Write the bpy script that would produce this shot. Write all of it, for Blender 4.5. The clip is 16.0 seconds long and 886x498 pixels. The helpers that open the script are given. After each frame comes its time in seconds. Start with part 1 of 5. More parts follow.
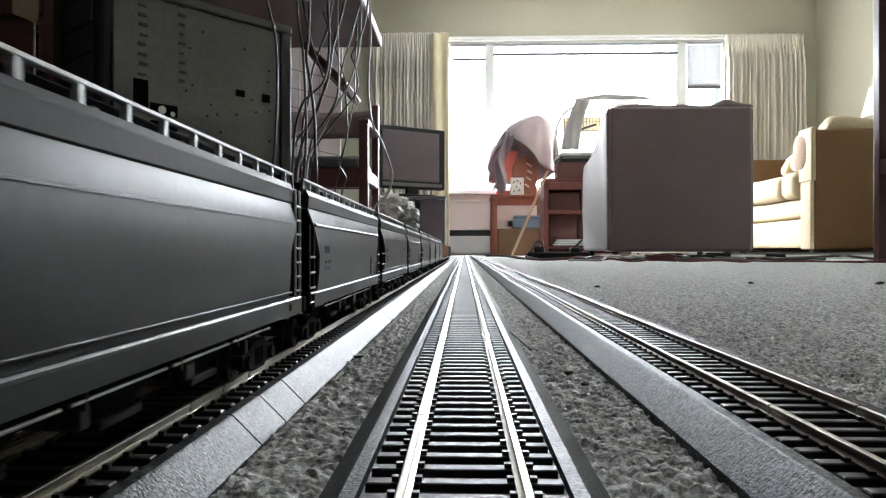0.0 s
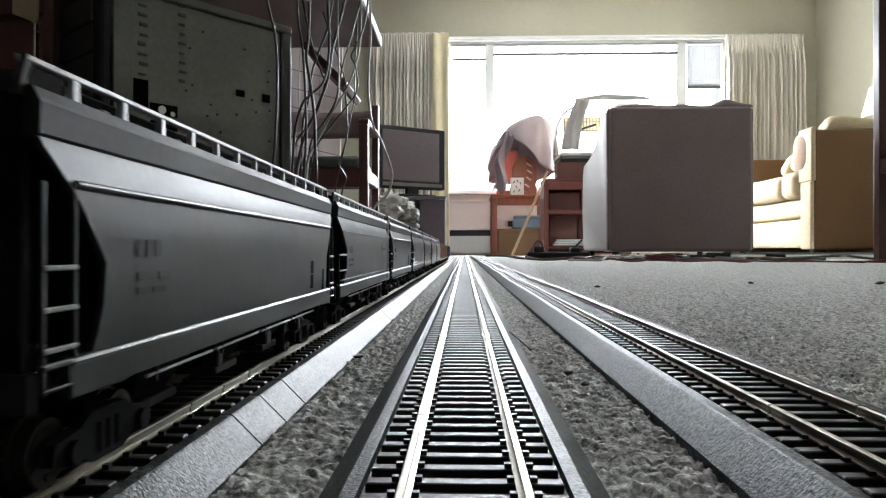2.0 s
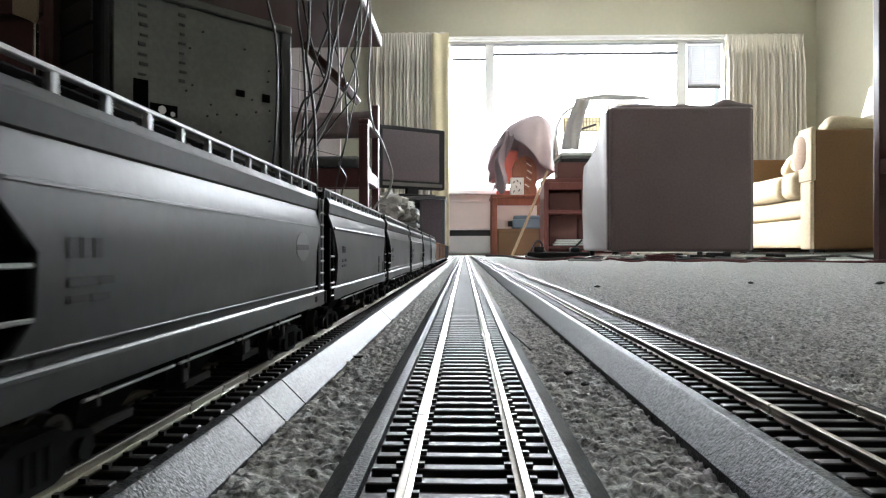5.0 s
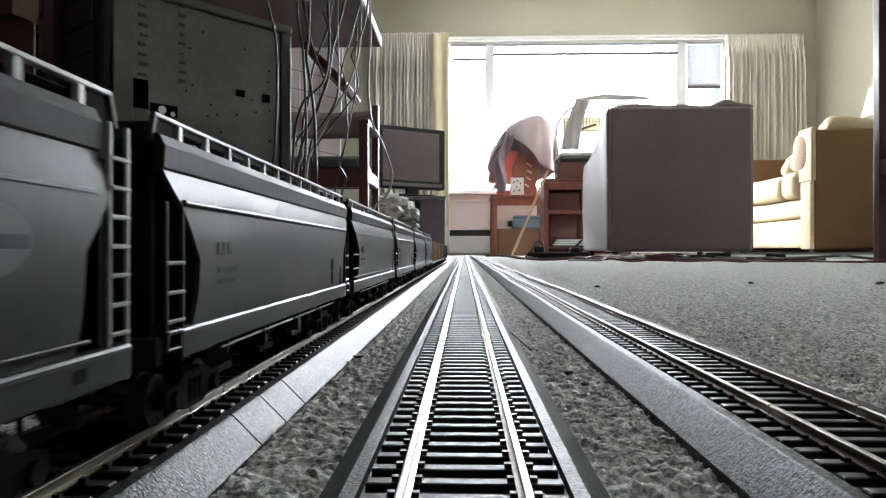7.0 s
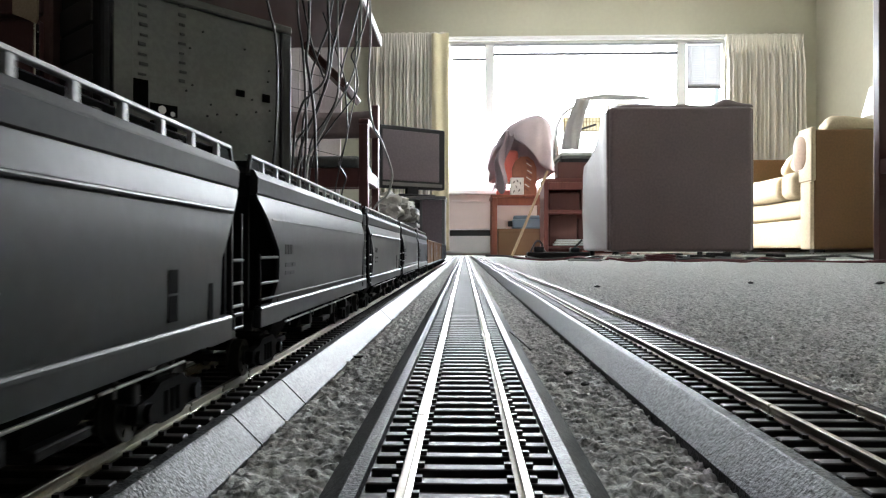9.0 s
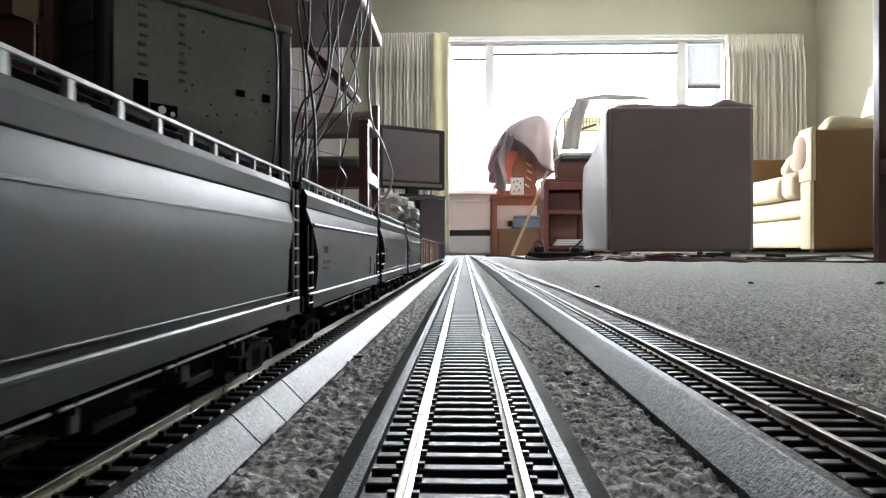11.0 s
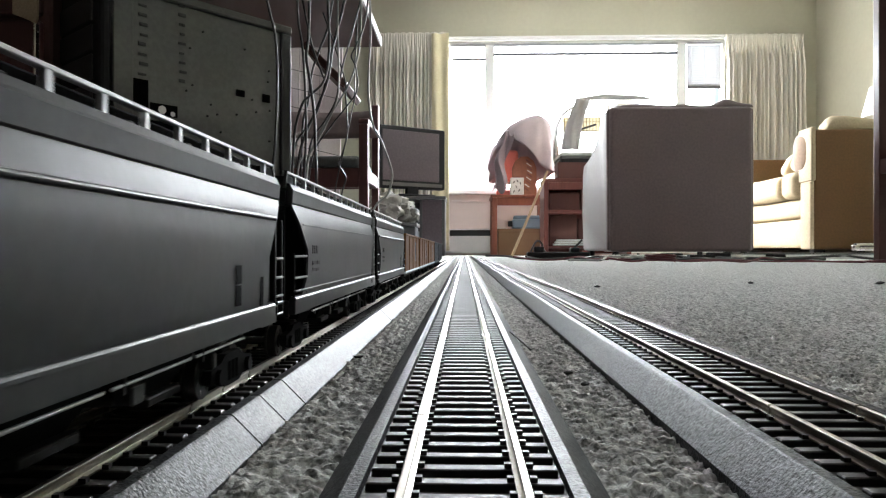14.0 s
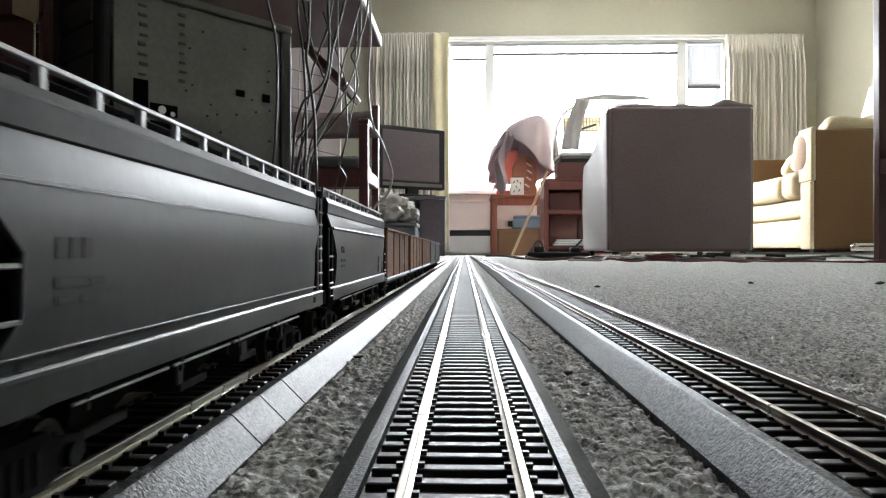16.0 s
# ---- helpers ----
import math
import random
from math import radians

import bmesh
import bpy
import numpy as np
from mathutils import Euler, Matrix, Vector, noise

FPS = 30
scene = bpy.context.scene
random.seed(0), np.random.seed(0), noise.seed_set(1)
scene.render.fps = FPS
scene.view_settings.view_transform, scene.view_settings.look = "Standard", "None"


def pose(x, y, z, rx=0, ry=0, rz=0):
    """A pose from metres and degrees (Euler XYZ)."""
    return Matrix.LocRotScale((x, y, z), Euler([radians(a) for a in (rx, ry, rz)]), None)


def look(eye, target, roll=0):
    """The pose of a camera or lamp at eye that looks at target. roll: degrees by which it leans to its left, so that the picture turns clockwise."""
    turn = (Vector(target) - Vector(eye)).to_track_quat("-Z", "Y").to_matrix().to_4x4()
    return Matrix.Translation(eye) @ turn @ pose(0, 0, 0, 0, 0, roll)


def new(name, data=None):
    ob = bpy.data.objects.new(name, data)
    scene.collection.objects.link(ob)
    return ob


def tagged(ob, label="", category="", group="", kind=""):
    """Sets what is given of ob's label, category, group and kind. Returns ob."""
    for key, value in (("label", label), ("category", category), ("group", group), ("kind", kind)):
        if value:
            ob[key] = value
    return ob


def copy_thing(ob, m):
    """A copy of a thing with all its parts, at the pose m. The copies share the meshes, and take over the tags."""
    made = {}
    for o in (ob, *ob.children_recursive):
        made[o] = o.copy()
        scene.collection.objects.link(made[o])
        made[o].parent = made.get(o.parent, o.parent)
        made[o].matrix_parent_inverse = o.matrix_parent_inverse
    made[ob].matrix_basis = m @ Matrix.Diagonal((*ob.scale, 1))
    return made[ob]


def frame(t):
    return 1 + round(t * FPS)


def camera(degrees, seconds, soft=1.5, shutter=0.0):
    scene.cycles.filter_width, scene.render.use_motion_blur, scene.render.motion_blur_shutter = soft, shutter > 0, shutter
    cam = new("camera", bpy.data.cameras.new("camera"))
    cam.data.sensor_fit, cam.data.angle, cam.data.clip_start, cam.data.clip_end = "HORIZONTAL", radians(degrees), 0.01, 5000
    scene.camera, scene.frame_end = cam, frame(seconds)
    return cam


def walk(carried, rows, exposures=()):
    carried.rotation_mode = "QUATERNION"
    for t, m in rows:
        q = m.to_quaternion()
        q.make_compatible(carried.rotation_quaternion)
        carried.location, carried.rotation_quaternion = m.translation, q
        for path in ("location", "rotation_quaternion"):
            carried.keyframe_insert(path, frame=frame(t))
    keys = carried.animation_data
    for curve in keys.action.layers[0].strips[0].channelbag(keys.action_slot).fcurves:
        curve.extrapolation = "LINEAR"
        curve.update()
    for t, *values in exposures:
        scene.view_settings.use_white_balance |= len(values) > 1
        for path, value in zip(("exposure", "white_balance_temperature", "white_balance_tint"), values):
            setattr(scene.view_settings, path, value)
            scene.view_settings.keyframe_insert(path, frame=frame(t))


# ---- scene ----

SECONDS = 16.0
cam = camera(64.2, SECONDS, 1.2, 0.5)
EYE = (0.0, 0.0, 0.0413)
TURN = pose(*EYE, 90.14, 0, 1.741)
walk(cam, [(0.0, TURN), (SECONDS, TURN)], [(0.0, 1.78, 6300, 10), (10.4, 1.78, 6300, 10), (12.8, 1.84, 6400, 10), (SECONDS, 1.84, 6400, 10)])

# ---------------------------------------------------------------- light
world = bpy.data.worlds.new("sky")
scene.world = world
world.use_nodes = True
wn = world.node_tree
sky = wn.nodes.new("ShaderNodeTexSky")
sky.sky_type = "NISHITA"
sky.sun_disc = False
sky.sun_elevation = radians(32)
sky.sun_rotation = radians(-44)
sky.air_density, sky.dust_density = 1.0, 3.0
wn.nodes["Background"].inputs[1].default_value = 0.09
wn.links.new(sky.outputs[0], wn.nodes["Background"].inputs[0])

sun = new("sun", bpy.data.lights.new("sun", "SUN"))
sun.data.energy, sun.data.angle, sun.data.color = 2.2, radians(0.6), (1.0, 0.93, 0.82)
sun.matrix_world = look((-6.0, 12.0, 5.6), (0.3, 5.5, 0.0))

window_light = new("window_daylight", bpy.data.lights.new("window_daylight", "AREA"))
window_light.data.shape, window_light.data.size, window_light.data.size_y = "RECTANGLE", 2.5, 1.36
window_light.data.spread = radians(118)
window_light.data.energy, window_light.data.color = 66.0, (0.93, 0.97, 1.0)
window_light.matrix_world = look((1.12, 6.78, 1.32), (1.12, 0.0, 1.0))


# ---------------------------------------------------------------- materials
def material(name, color, rough=0.6, metal=0.0, vary=0.12, scale=30.0, bump=0.0, bump_scale=200.0, coat=0.0, spec=0.5, second=None, fleck=0.0, relief=0.3, fine_ratio=14.0):
    """A node material: base colour varied at two scales, roughness varied, fine relief."""
    m = bpy.data.materials.new(name)
    m.use_nodes = True
    n, l = m.node_tree.nodes, m.node_tree.links
    b = n["Principled BSDF"]
    b.inputs["Metallic"].default_value = metal
    b.inputs["Specular IOR Level"].default_value = spec
    b.inputs["Coat Weight"].default_value = coat
    tc = n.new("ShaderNodeTexCoord")
    big = n.new("ShaderNodeTexNoise")
    big.inputs["Scale"].default_value, big.inputs["Detail"].default_value = scale, 5.0
    l.new(tc.outputs["Object"], big.inputs["Vector"])
    fine = n.new("ShaderNodeTexNoise")
    fine.inputs["Scale"].default_value, fine.inputs["Detail"].default_value = scale * fine_ratio, 3.0
    l.new(tc.outputs["Object"], fine.inputs["Vector"])
    ramp = n.new("ShaderNodeMix")
    ramp.data_type = "RGBA"
    dark = tuple(c * (1 - vary) for c in color)
    light = second or tuple(min(1.0, c * (1 + vary)) for c in color)
    ramp.inputs[6].default_value, ramp.inputs[7].default_value = (*dark, 1), (*light, 1)
    if vary > 0.4:
        spreadout = n.new("ShaderNodeMapRange")
        spreadout.inputs[1].default_value, spreadout.inputs[2].default_value = 0.36, 0.64
        l.new(big.outputs[0], spreadout.inputs[0])
        l.new(spreadout.outputs[0], ramp.inputs[0])
    else:
        l.new(big.outputs[0], ramp.inputs[0])
    grain = n.new("ShaderNodeMix")
    grain.data_type, grain.blend_type = "RGBA", "OVERLAY"
    grain.inputs[0].default_value = 0.1 + fleck
    l.new(ramp.outputs[2], grain.inputs[6])
    wide = n.new("ShaderNodeMapRange")
    wide.inputs[1].default_value, wide.inputs[2].default_value = 0.33, 0.67
    l.new(fine.outputs[0], wide.inputs[0])
    l.new(wide.outputs[0], grain.inputs[7])
    l.new(grain.outputs[2], b.inputs["Base Color"])
    rr = n.new("ShaderNodeMapRange")
    rr.inputs[3].default_value, rr.inputs[4].default_value = max(0.02, rough - 0.08), min(1.0, rough + 0.08)
    l.new(big.outputs[0], rr.inputs[0])
    l.new(rr.outputs[0], b.inputs["Roughness"])
    if bump:
        t = n.new("ShaderNodeTexNoise")
        t.inputs["Scale"].default_value, t.inputs["Detail"].default_value = bump_scale, 3.0
        l.new(tc.outputs["Object"], t.inputs["Vector"])
        bp = n.new("ShaderNodeBump")
        bp.inputs["Strength"].default_value, bp.inputs["Distance"].default_value = bump, relief / bump_scale
        l.new(t.outputs[0], bp.inputs["Height"])
        l.new(bp.outputs[0], b.inputs["Normal"])
    return m


def wood(name, color, rough=0.35, scale=6.0, axis=2):
    m = material(name, color, rough, vary=0.3, scale=scale, bump=0.15, bump_scale=160.0)
    n, l = m.node_tree.nodes, m.node_tree.links
    mp = n.new("ShaderNodeMapping")
    s = [7.0, 7.0, 7.0]
    s[axis] = 0.7
    mp.inputs["Scale"].default_value = s
    l.new(n["Texture Coordinate"].outputs["Object"], mp.inputs["Vector"])
    for x in ("Noise Texture", "Noise Texture.001"):
        l.new(mp.outputs[0], n[x].inputs["Vector"])
    return m


M_WALL = material("cream_wall_paint", (0.51, 0.497, 0.385), 0.85, vary=0.04, scale=2.0, bump=0.1, bump_scale=300, fleck=-0.08)
M_NOTE = material("tan_paper", (0.45, 0.33, 0.22), 0.8, vary=0.06, scale=20.0)
M_LOWER = material("pale_wall_below_window", (0.78, 0.69, 0.64), 0.8, vary=0.04, scale=2.0, fleck=-0.08)
M_CEIL = material("white_ceiling_paint", (0.80, 0.79, 0.76), 0.9, vary=0.03, scale=3.0)
M_WHITE = material("white_gloss_paint", (0.80, 0.80, 0.78), 0.4, vary=0.04, scale=6.0)
M_FRAME = material("aged_white_window_paint", (0.62, 0.62, 0.60), 0.5, vary=0.06, scale=6.0)
M_SLAT = material("grey_white_blind", (0.3, 0.305, 0.31), 0.5, vary=0.05, scale=12.0)
M_BLINDRAIL = material("grey_violet_blind_rail", (0.10, 0.095, 0.105), 0.5, vary=0.08, scale=12.0)
M_BRASS = material("dull_brass_wire", (0.16, 0.11, 0.035), 0.5, metal=0.4, vary=0.2, scale=60.0)
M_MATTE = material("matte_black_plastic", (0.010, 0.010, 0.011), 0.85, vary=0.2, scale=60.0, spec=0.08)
M_CARPET = material("grey_loop_carpet", (0.46, 0.457, 0.447), 0.95, vary=0.45, scale=330.0, bump=0.55, bump_scale=1000.0, spec=0.1, relief=0.8, fleck=0.4, fine_ratio=3.0)
fibre = M_CARPET.node_tree.nodes["Principled BSDF"]
fibre.inputs["Subsurface Weight"].default_value, fibre.inputs["Subsurface Scale"].default_value = 0.35, 0.003
fibre.inputs["Subsurface Radius"].default_value = (1.0, 0.95, 0.9)
M_ROADBED = material("grey_textured_plastic_roadbed", (0.053, 0.057, 0.060), 0.44, spec=0.085, vary=0.2, scale=230.0, bump=0.75, bump_scale=1700.0, fleck=0.75, relief=0.5, fine_ratio=6.0)
M_TIE = material("black_tie_plastic", (0.024, 0.021, 0.021), 0.53, spec=0.36, vary=0.3, scale=120.0, bump=0.35, bump_scale=900.0)
M_RAIL = material("nickel_silver_rail", (0.62, 0.58, 0.52), 0.3, metal=1.0, vary=0.15, scale=120.0, bump=0.1, bump_scale=700.0)
M_RAIL_DARK = material("tarnished_rail", (0.30, 0.265, 0.22), 0.38, metal=1.0, vary=0.2, scale=120.0, bump=0.1, bump_scale=700.0)
M_RAIL_WARM = material("brassy_rail", (0.40, 0.38, 0.325), 0.34, metal=1.0, vary=0.2, scale=120.0, bump=0.1, bump_scale=700.0)
M_JOIN = material("bright_rail_joiner", (0.72, 0.70, 0.66), 0.25, metal=1.0, vary=0.1, scale=200.0)
M_GREY = material("grey_car_paint", (0.028, 0.0305, 0.0325), 0.41, spec=0.19, vary=0.10, scale=22.0, bump=0.06, bump_scale=500.0)
M_ROOF = material("dark_grey_roof_paint", (0.027, 0.0255, 0.025), 0.6, spec=0.17, vary=0.15, scale=40.0, bump=0.1, bump_scale=700.0)
M_BLACK = material("black_plastic", (0.012, 0.012, 0.013), 0.6, spec=0.3, vary=0.2, scale=60.0)
M_MARK = material("dark_lettering_paint", (0.010, 0.010, 0.011), 0.9, spec=0.03, vary=0.1, scale=200.0)
M_LETTER = material("faded_lettering_paint", (0.015, 0.016, 0.017), 0.5, spec=0.14, vary=0.2, scale=300.0)
M_PALE = material("pale_marking_paint", (0.065, 0.067, 0.07), 0.5, vary=0.1, scale=200.0)
M_WALK = material("light_grey_walkway", (0.38, 0.39, 0.40), 0.42, vary=0.1, scale=90.0)
M_RUNG = material("dull_grey_grab_iron", (0.30, 0.305, 0.31), 0.45, vary=0.12, scale=90.0)
# Near-black holds the shade inside slots and below the roof walk.
M_HOLE = material("recess_shade_black", (0.003, 0.003, 0.003), 0.95, vary=0.2, scale=60.0, spec=0.02)
M_BROWN = material("oxide_brown_car_paint", (0.21, 0.078, 0.020), 0.65, spec=0.2, vary=0.2, scale=30.0)
M_STEEL = material("dull_wheel_steel", (0.05, 0.047, 0.045), 0.5, metal=0.5, vary=0.2, scale=150.0)
# Dark finish added on the unseen walls to cut bounced light.
M_DIM_WALL = wood("dark_unseen_wall", (0.10, 0.06, 0.04), 0.6)
M_MAHOG = wood("dark_mahogany_stain", (0.08, 0.029, 0.026), 0.42)
M_DESK = wood("dark_brown_laminate", (0.085, 0.038, 0.032), 0.6)
M_OAK = wood("red_brown_wood", (0.25, 0.088, 0.052), 0.4)
M_SHELF = wood("red_brown_bookcase_stain", (0.19, 0.062, 0.05), 0.45)
M_LEATHER = material("brown_upholstery", (0.125, 0.09, 0.089), 0.66, vary=0.12, scale=5.0, bump=0.35, bump_scale=350.0)
M_BOXPANEL = material("tan_fibreboard", (0.2, 0.125, 0.065), 0.8, vary=0.15, scale=10.0)
M_COVER = material("grey_beige_cage_cloth", (0.50, 0.48, 0.45), 0.9, vary=0.12, scale=14.0, bump=0.3, bump_scale=300.0)
pile = M_LEATHER.node_tree.nodes["Principled BSDF"]
pile.inputs["Sheen Weight"].default_value, pile.inputs["Sheen Roughness"].default_value = 0.55, 0.35
# Tan is darkened for the shade on the end turned from the window.
M_SOFA = material("tan_sofa_fabric_in_shade", (0.12, 0.062, 0.02), 0.85, vary=0.15, scale=5.0, bump=0.4, bump_scale=420.0)
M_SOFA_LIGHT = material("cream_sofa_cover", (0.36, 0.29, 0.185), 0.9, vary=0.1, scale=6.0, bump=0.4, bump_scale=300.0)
M_CURTAIN = material("ivory_curtain", (0.76, 0.725, 0.635), 0.9, vary=0.08, scale=5.0, bump=0.2, bump_scale=500.0)
M_LINING = material("yellowed_curtain_lining", (0.76, 0.69, 0.46), 0.9, vary=0.1, scale=5.0)
M_PCGREY = material("galvanised_case_panel", (0.125, 0.124, 0.115), 0.5, metal=0.3, vary=0.12, scale=9.0, bump=0.08, bump_scale=300.0)
M_PCDARK = material("dark_case_interior", (0.03, 0.03, 0.03), 0.5, vary=0.2, scale=20.0)
M_VINYL = material("dark_grey_vinyl", (0.045, 0.048, 0.045), 0.4, vary=0.15, scale=20.0, bump=0.2, bump_scale=500.0)
# Mauve base colour holds the room's reflection in the dark glass.
M_SCREEN = material("glass_with_reflection_tone", (0.105, 0.08, 0.09), 0.35, vary=0.1, scale=5.0)
M_CLOTH = material("mauve_towel", (0.31, 0.255, 0.275), 0.95, vary=0.12, scale=14.0, bump=0.5, bump_scale=300.0)
M_CORAL = material("coral_plastic", (0.75, 0.20, 0.15), 0.6, vary=0.1, scale=14.0)
M_RATTAN = material("brown_rattan_panel", (0.26, 0.11, 0.06), 0.6, vary=0.25, scale=60.0, bump=0.5, bump_scale=120.0)
M_STICK = material("pale_bare_wood", (0.36, 0.26, 0.15), 0.6, vary=0.2, scale=30.0)
M_CARD = material("brown_cardboard", (0.14, 0.06, 0.05), 0.8, vary=0.15, scale=10.0)
M_BLUE = material("blue_grey_plastic_box", (0.16, 0.24, 0.30), 0.5, vary=0.2, scale=20.0)
M_TAUPE = material("worn_taupe_vinyl", (0.21, 0.16, 0.155), 0.5, vary=0.12, scale=14.0, bump=0.15, bump_scale=300.0)
M_BOARD = material("pale_mauve_board", (0.60, 0.54, 0.54), 0.7, vary=0.08, scale=9.0)
M_CABLE = material("black_cable_sheath", (0.038, 0.037, 0.038), 0.35, vary=0.2, scale=60.0)
M_CABLEG = material("grey_cable_sheath", (0.30, 0.30, 0.29), 0.4, vary=0.2, scale=60.0)
M_RED = material("red_wire_sheath", (0.13, 0.022, 0.03), 0.5, vary=0.2, scale=60.0)
M_DARKCAB = material("dark_cabinet_laminate", (0.085, 0.085, 0.088), 0.35, vary=0.15, scale=9.0)
M_BAG = material("white_crumpled_plastic", (0.66, 0.68, 0.64), 0.35, vary=0.2, scale=30.0, bump=0.6, bump_scale=60.0)
M_FILM = material("grey_translucent_film", (0.25, 0.235, 0.21), 0.35, vary=0.35, scale=30.0, bump=0.6, bump_scale=60.0)
M_GREYCLOTH = material("grey_blue_cushion_fabric", (0.33, 0.35, 0.38), 0.9, vary=0.1, scale=20.0, bump=0.4, bump_scale=300.0)


# ---------------------------------------------------------------- mesh helpers
def smooth(me, angle=40):
    me.shade_smooth()
    me.set_sharp_from_angle(angle=radians(angle))


def part(name, bm, mat, parent=None, label="", soft=False):
    """Links a bmesh as one mesh object under a thing or a part."""
    bmesh.ops.recalc_face_normals(bm, faces=bm.faces)
    me = bpy.data.meshes.new(name)
    bm.to_mesh(me)
    bm.free()
    me.materials.append(mat)
    if soft:
        smooth(me)
    ob = new(name, me)
    if parent:
        ob.parent = parent
    if label:
        ob["label"] = label
    return ob


def share(name, me, parent, m):
    ob = new(name, me)
    ob.parent = parent
    ob.matrix_basis = m
    return ob


def thing(name, m, label, category, group="", kind=""):
    ob = new(name)
    ob.empty_display_size = 0.02
    ob.matrix_basis = m
    return tagged(ob, label, category, group, kind)


def structure(name, bm, mat, label, category="structure", soft=False):
    return tagged(part(name, bm, mat, None, "", soft), label, category, "", "structure")


def box(bm, x0, x1, y0, y1, z0, z1, bevel=0.0, seg=1):
    r = bmesh.ops.create_cube(bm, size=1.0)
    for v in r["verts"]:
        v.co = ((x0 + x1) / 2 + v.co.x * (x1 - x0), (y0 + y1) / 2 + v.co.y * (y1 - y0), (z0 + z1) / 2 + v.co.z * (z1 - z0))
    if bevel:
        es = {e for v in r["verts"] for e in v.link_edges}
        bmesh.ops.bevel(bm, geom=list(es), offset=bevel, segments=seg, affect="EDGES", profile=0.5)
    return bm


def boxed(x0, x1, y0, y1, z0, z1, bevel=0.0, seg=1):
    return box(bmesh.new(), x0, x1, y0, y1, z0, z1, bevel, seg)


def prism(bm, profile, y0, y1):
    """Extrudes an outline of (x, z) along y."""
    a = [bm.verts.new((x, y0, z)) for x, z in profile]
    b = [bm.verts.new((x, y1, z)) for x, z in profile]
    n = len(profile)
    for i in range(n):
        bm.faces.new((a[i], a[(i + 1) % n], b[(i + 1) % n], b[i]))
    bm.faces.new(a[::-1])
    bm.faces.new(b)
    return bm


def slab(bm, outline, x0, x1):
    """Extrudes an outline of (y, z) along x."""
    a = [bm.verts.new((x0, y, z)) for y, z in outline]
    b = [bm.verts.new((x1, y, z)) for y, z in outline]
    n = len(outline)
    for i in range(n):
        bm.faces.new((a[i], a[(i + 1) % n], b[(i + 1) % n], b[i]))
    bm.faces.new(a[::-1])
    bm.faces.new(b)
    return bm


def rod(bm, p, q, r, sides=8, r2=None):
    p, q = Vector(p), Vector(q)
    d = q - p
    m = Matrix.Translation((p + q) / 2) @ d.to_track_quat("Z", "Y").to_matrix().to_4x4()
    bmesh.ops.create_cone(bm, cap_ends=True, segments=sides, radius1=r, radius2=r if r2 is None else r2, depth=d.length, matrix=m)
    return bm


def curve_points(pts, steps=6):
    """A smooth line through the points."""
    pts = [Vector(p) for p in pts]
    out = []
    for i in range(len(pts) - 1):
        p0, p1, p2, p3 = pts[max(i - 1, 0)], pts[i], pts[i + 1], pts[min(i + 2, len(pts) - 1)]
        for s in range(steps):
            t = s / steps
            out.append(0.5 * ((2 * p1) + (p2 - p0) * t + (2 * p0 - 5 * p1 + 4 * p2 - p3) * t * t + (3 * p1 - p0 - 3 * p2 + p3) * t ** 3))
    return out + [pts[-1]]


def tube(bm, pts, r, sides=7, steps=6):
    line = curve_points(pts, steps)
    rings = []
    for i, p in enumerate(line):
        d = (line[min(i + 1, len(line) - 1)] - line[max(i - 1, 0)]).normalized()
        u = d.orthogonal().normalized() if not rings else (u - d * u.dot(d)).normalized()
        v = d.cross(u)
        rings.append([bm.verts.new(p + r * (math.cos(a) * u + math.sin(a) * v)) for a in (2 * math.pi * k / sides for k in range(sides))])
    for a, b in zip(rings, rings[1:]):
        for k in range(sides):
            bm.faces.new((a[k], a[(k + 1) % sides], b[(k + 1) % sides], b[k]))
    bm.faces.new(rings[0][::-1])
    bm.faces.new(rings[-1])
    return bm


def sheet(bm, nx, ny, f):
    """A grid of points f(u, v), u and v from 0 to 1."""
    g = [[bm.verts.new(f(i / nx, j / ny)) for i in range(nx + 1)] for j in range(ny + 1)]
    for j in range(ny):
        for i in range(nx):
            bm.faces.new((g[j][i], g[j][i + 1], g[j + 1][i + 1], g[j + 1][i]))
    return bm


def thick(ob, t):
    m = ob.modifiers.new("thickness", "SOLIDIFY")
    m.thickness, m.offset = t, 0.0
    return ob


# ---------------------------------------------------------------- room shell
X0, X1, Y0, Y1, ZC = -2.6, 3.24, -6.0, 6.6, 2.45
WX0, WX1, WZ0, WZ1 = -0.17, 2.42, 0.61, 2.0


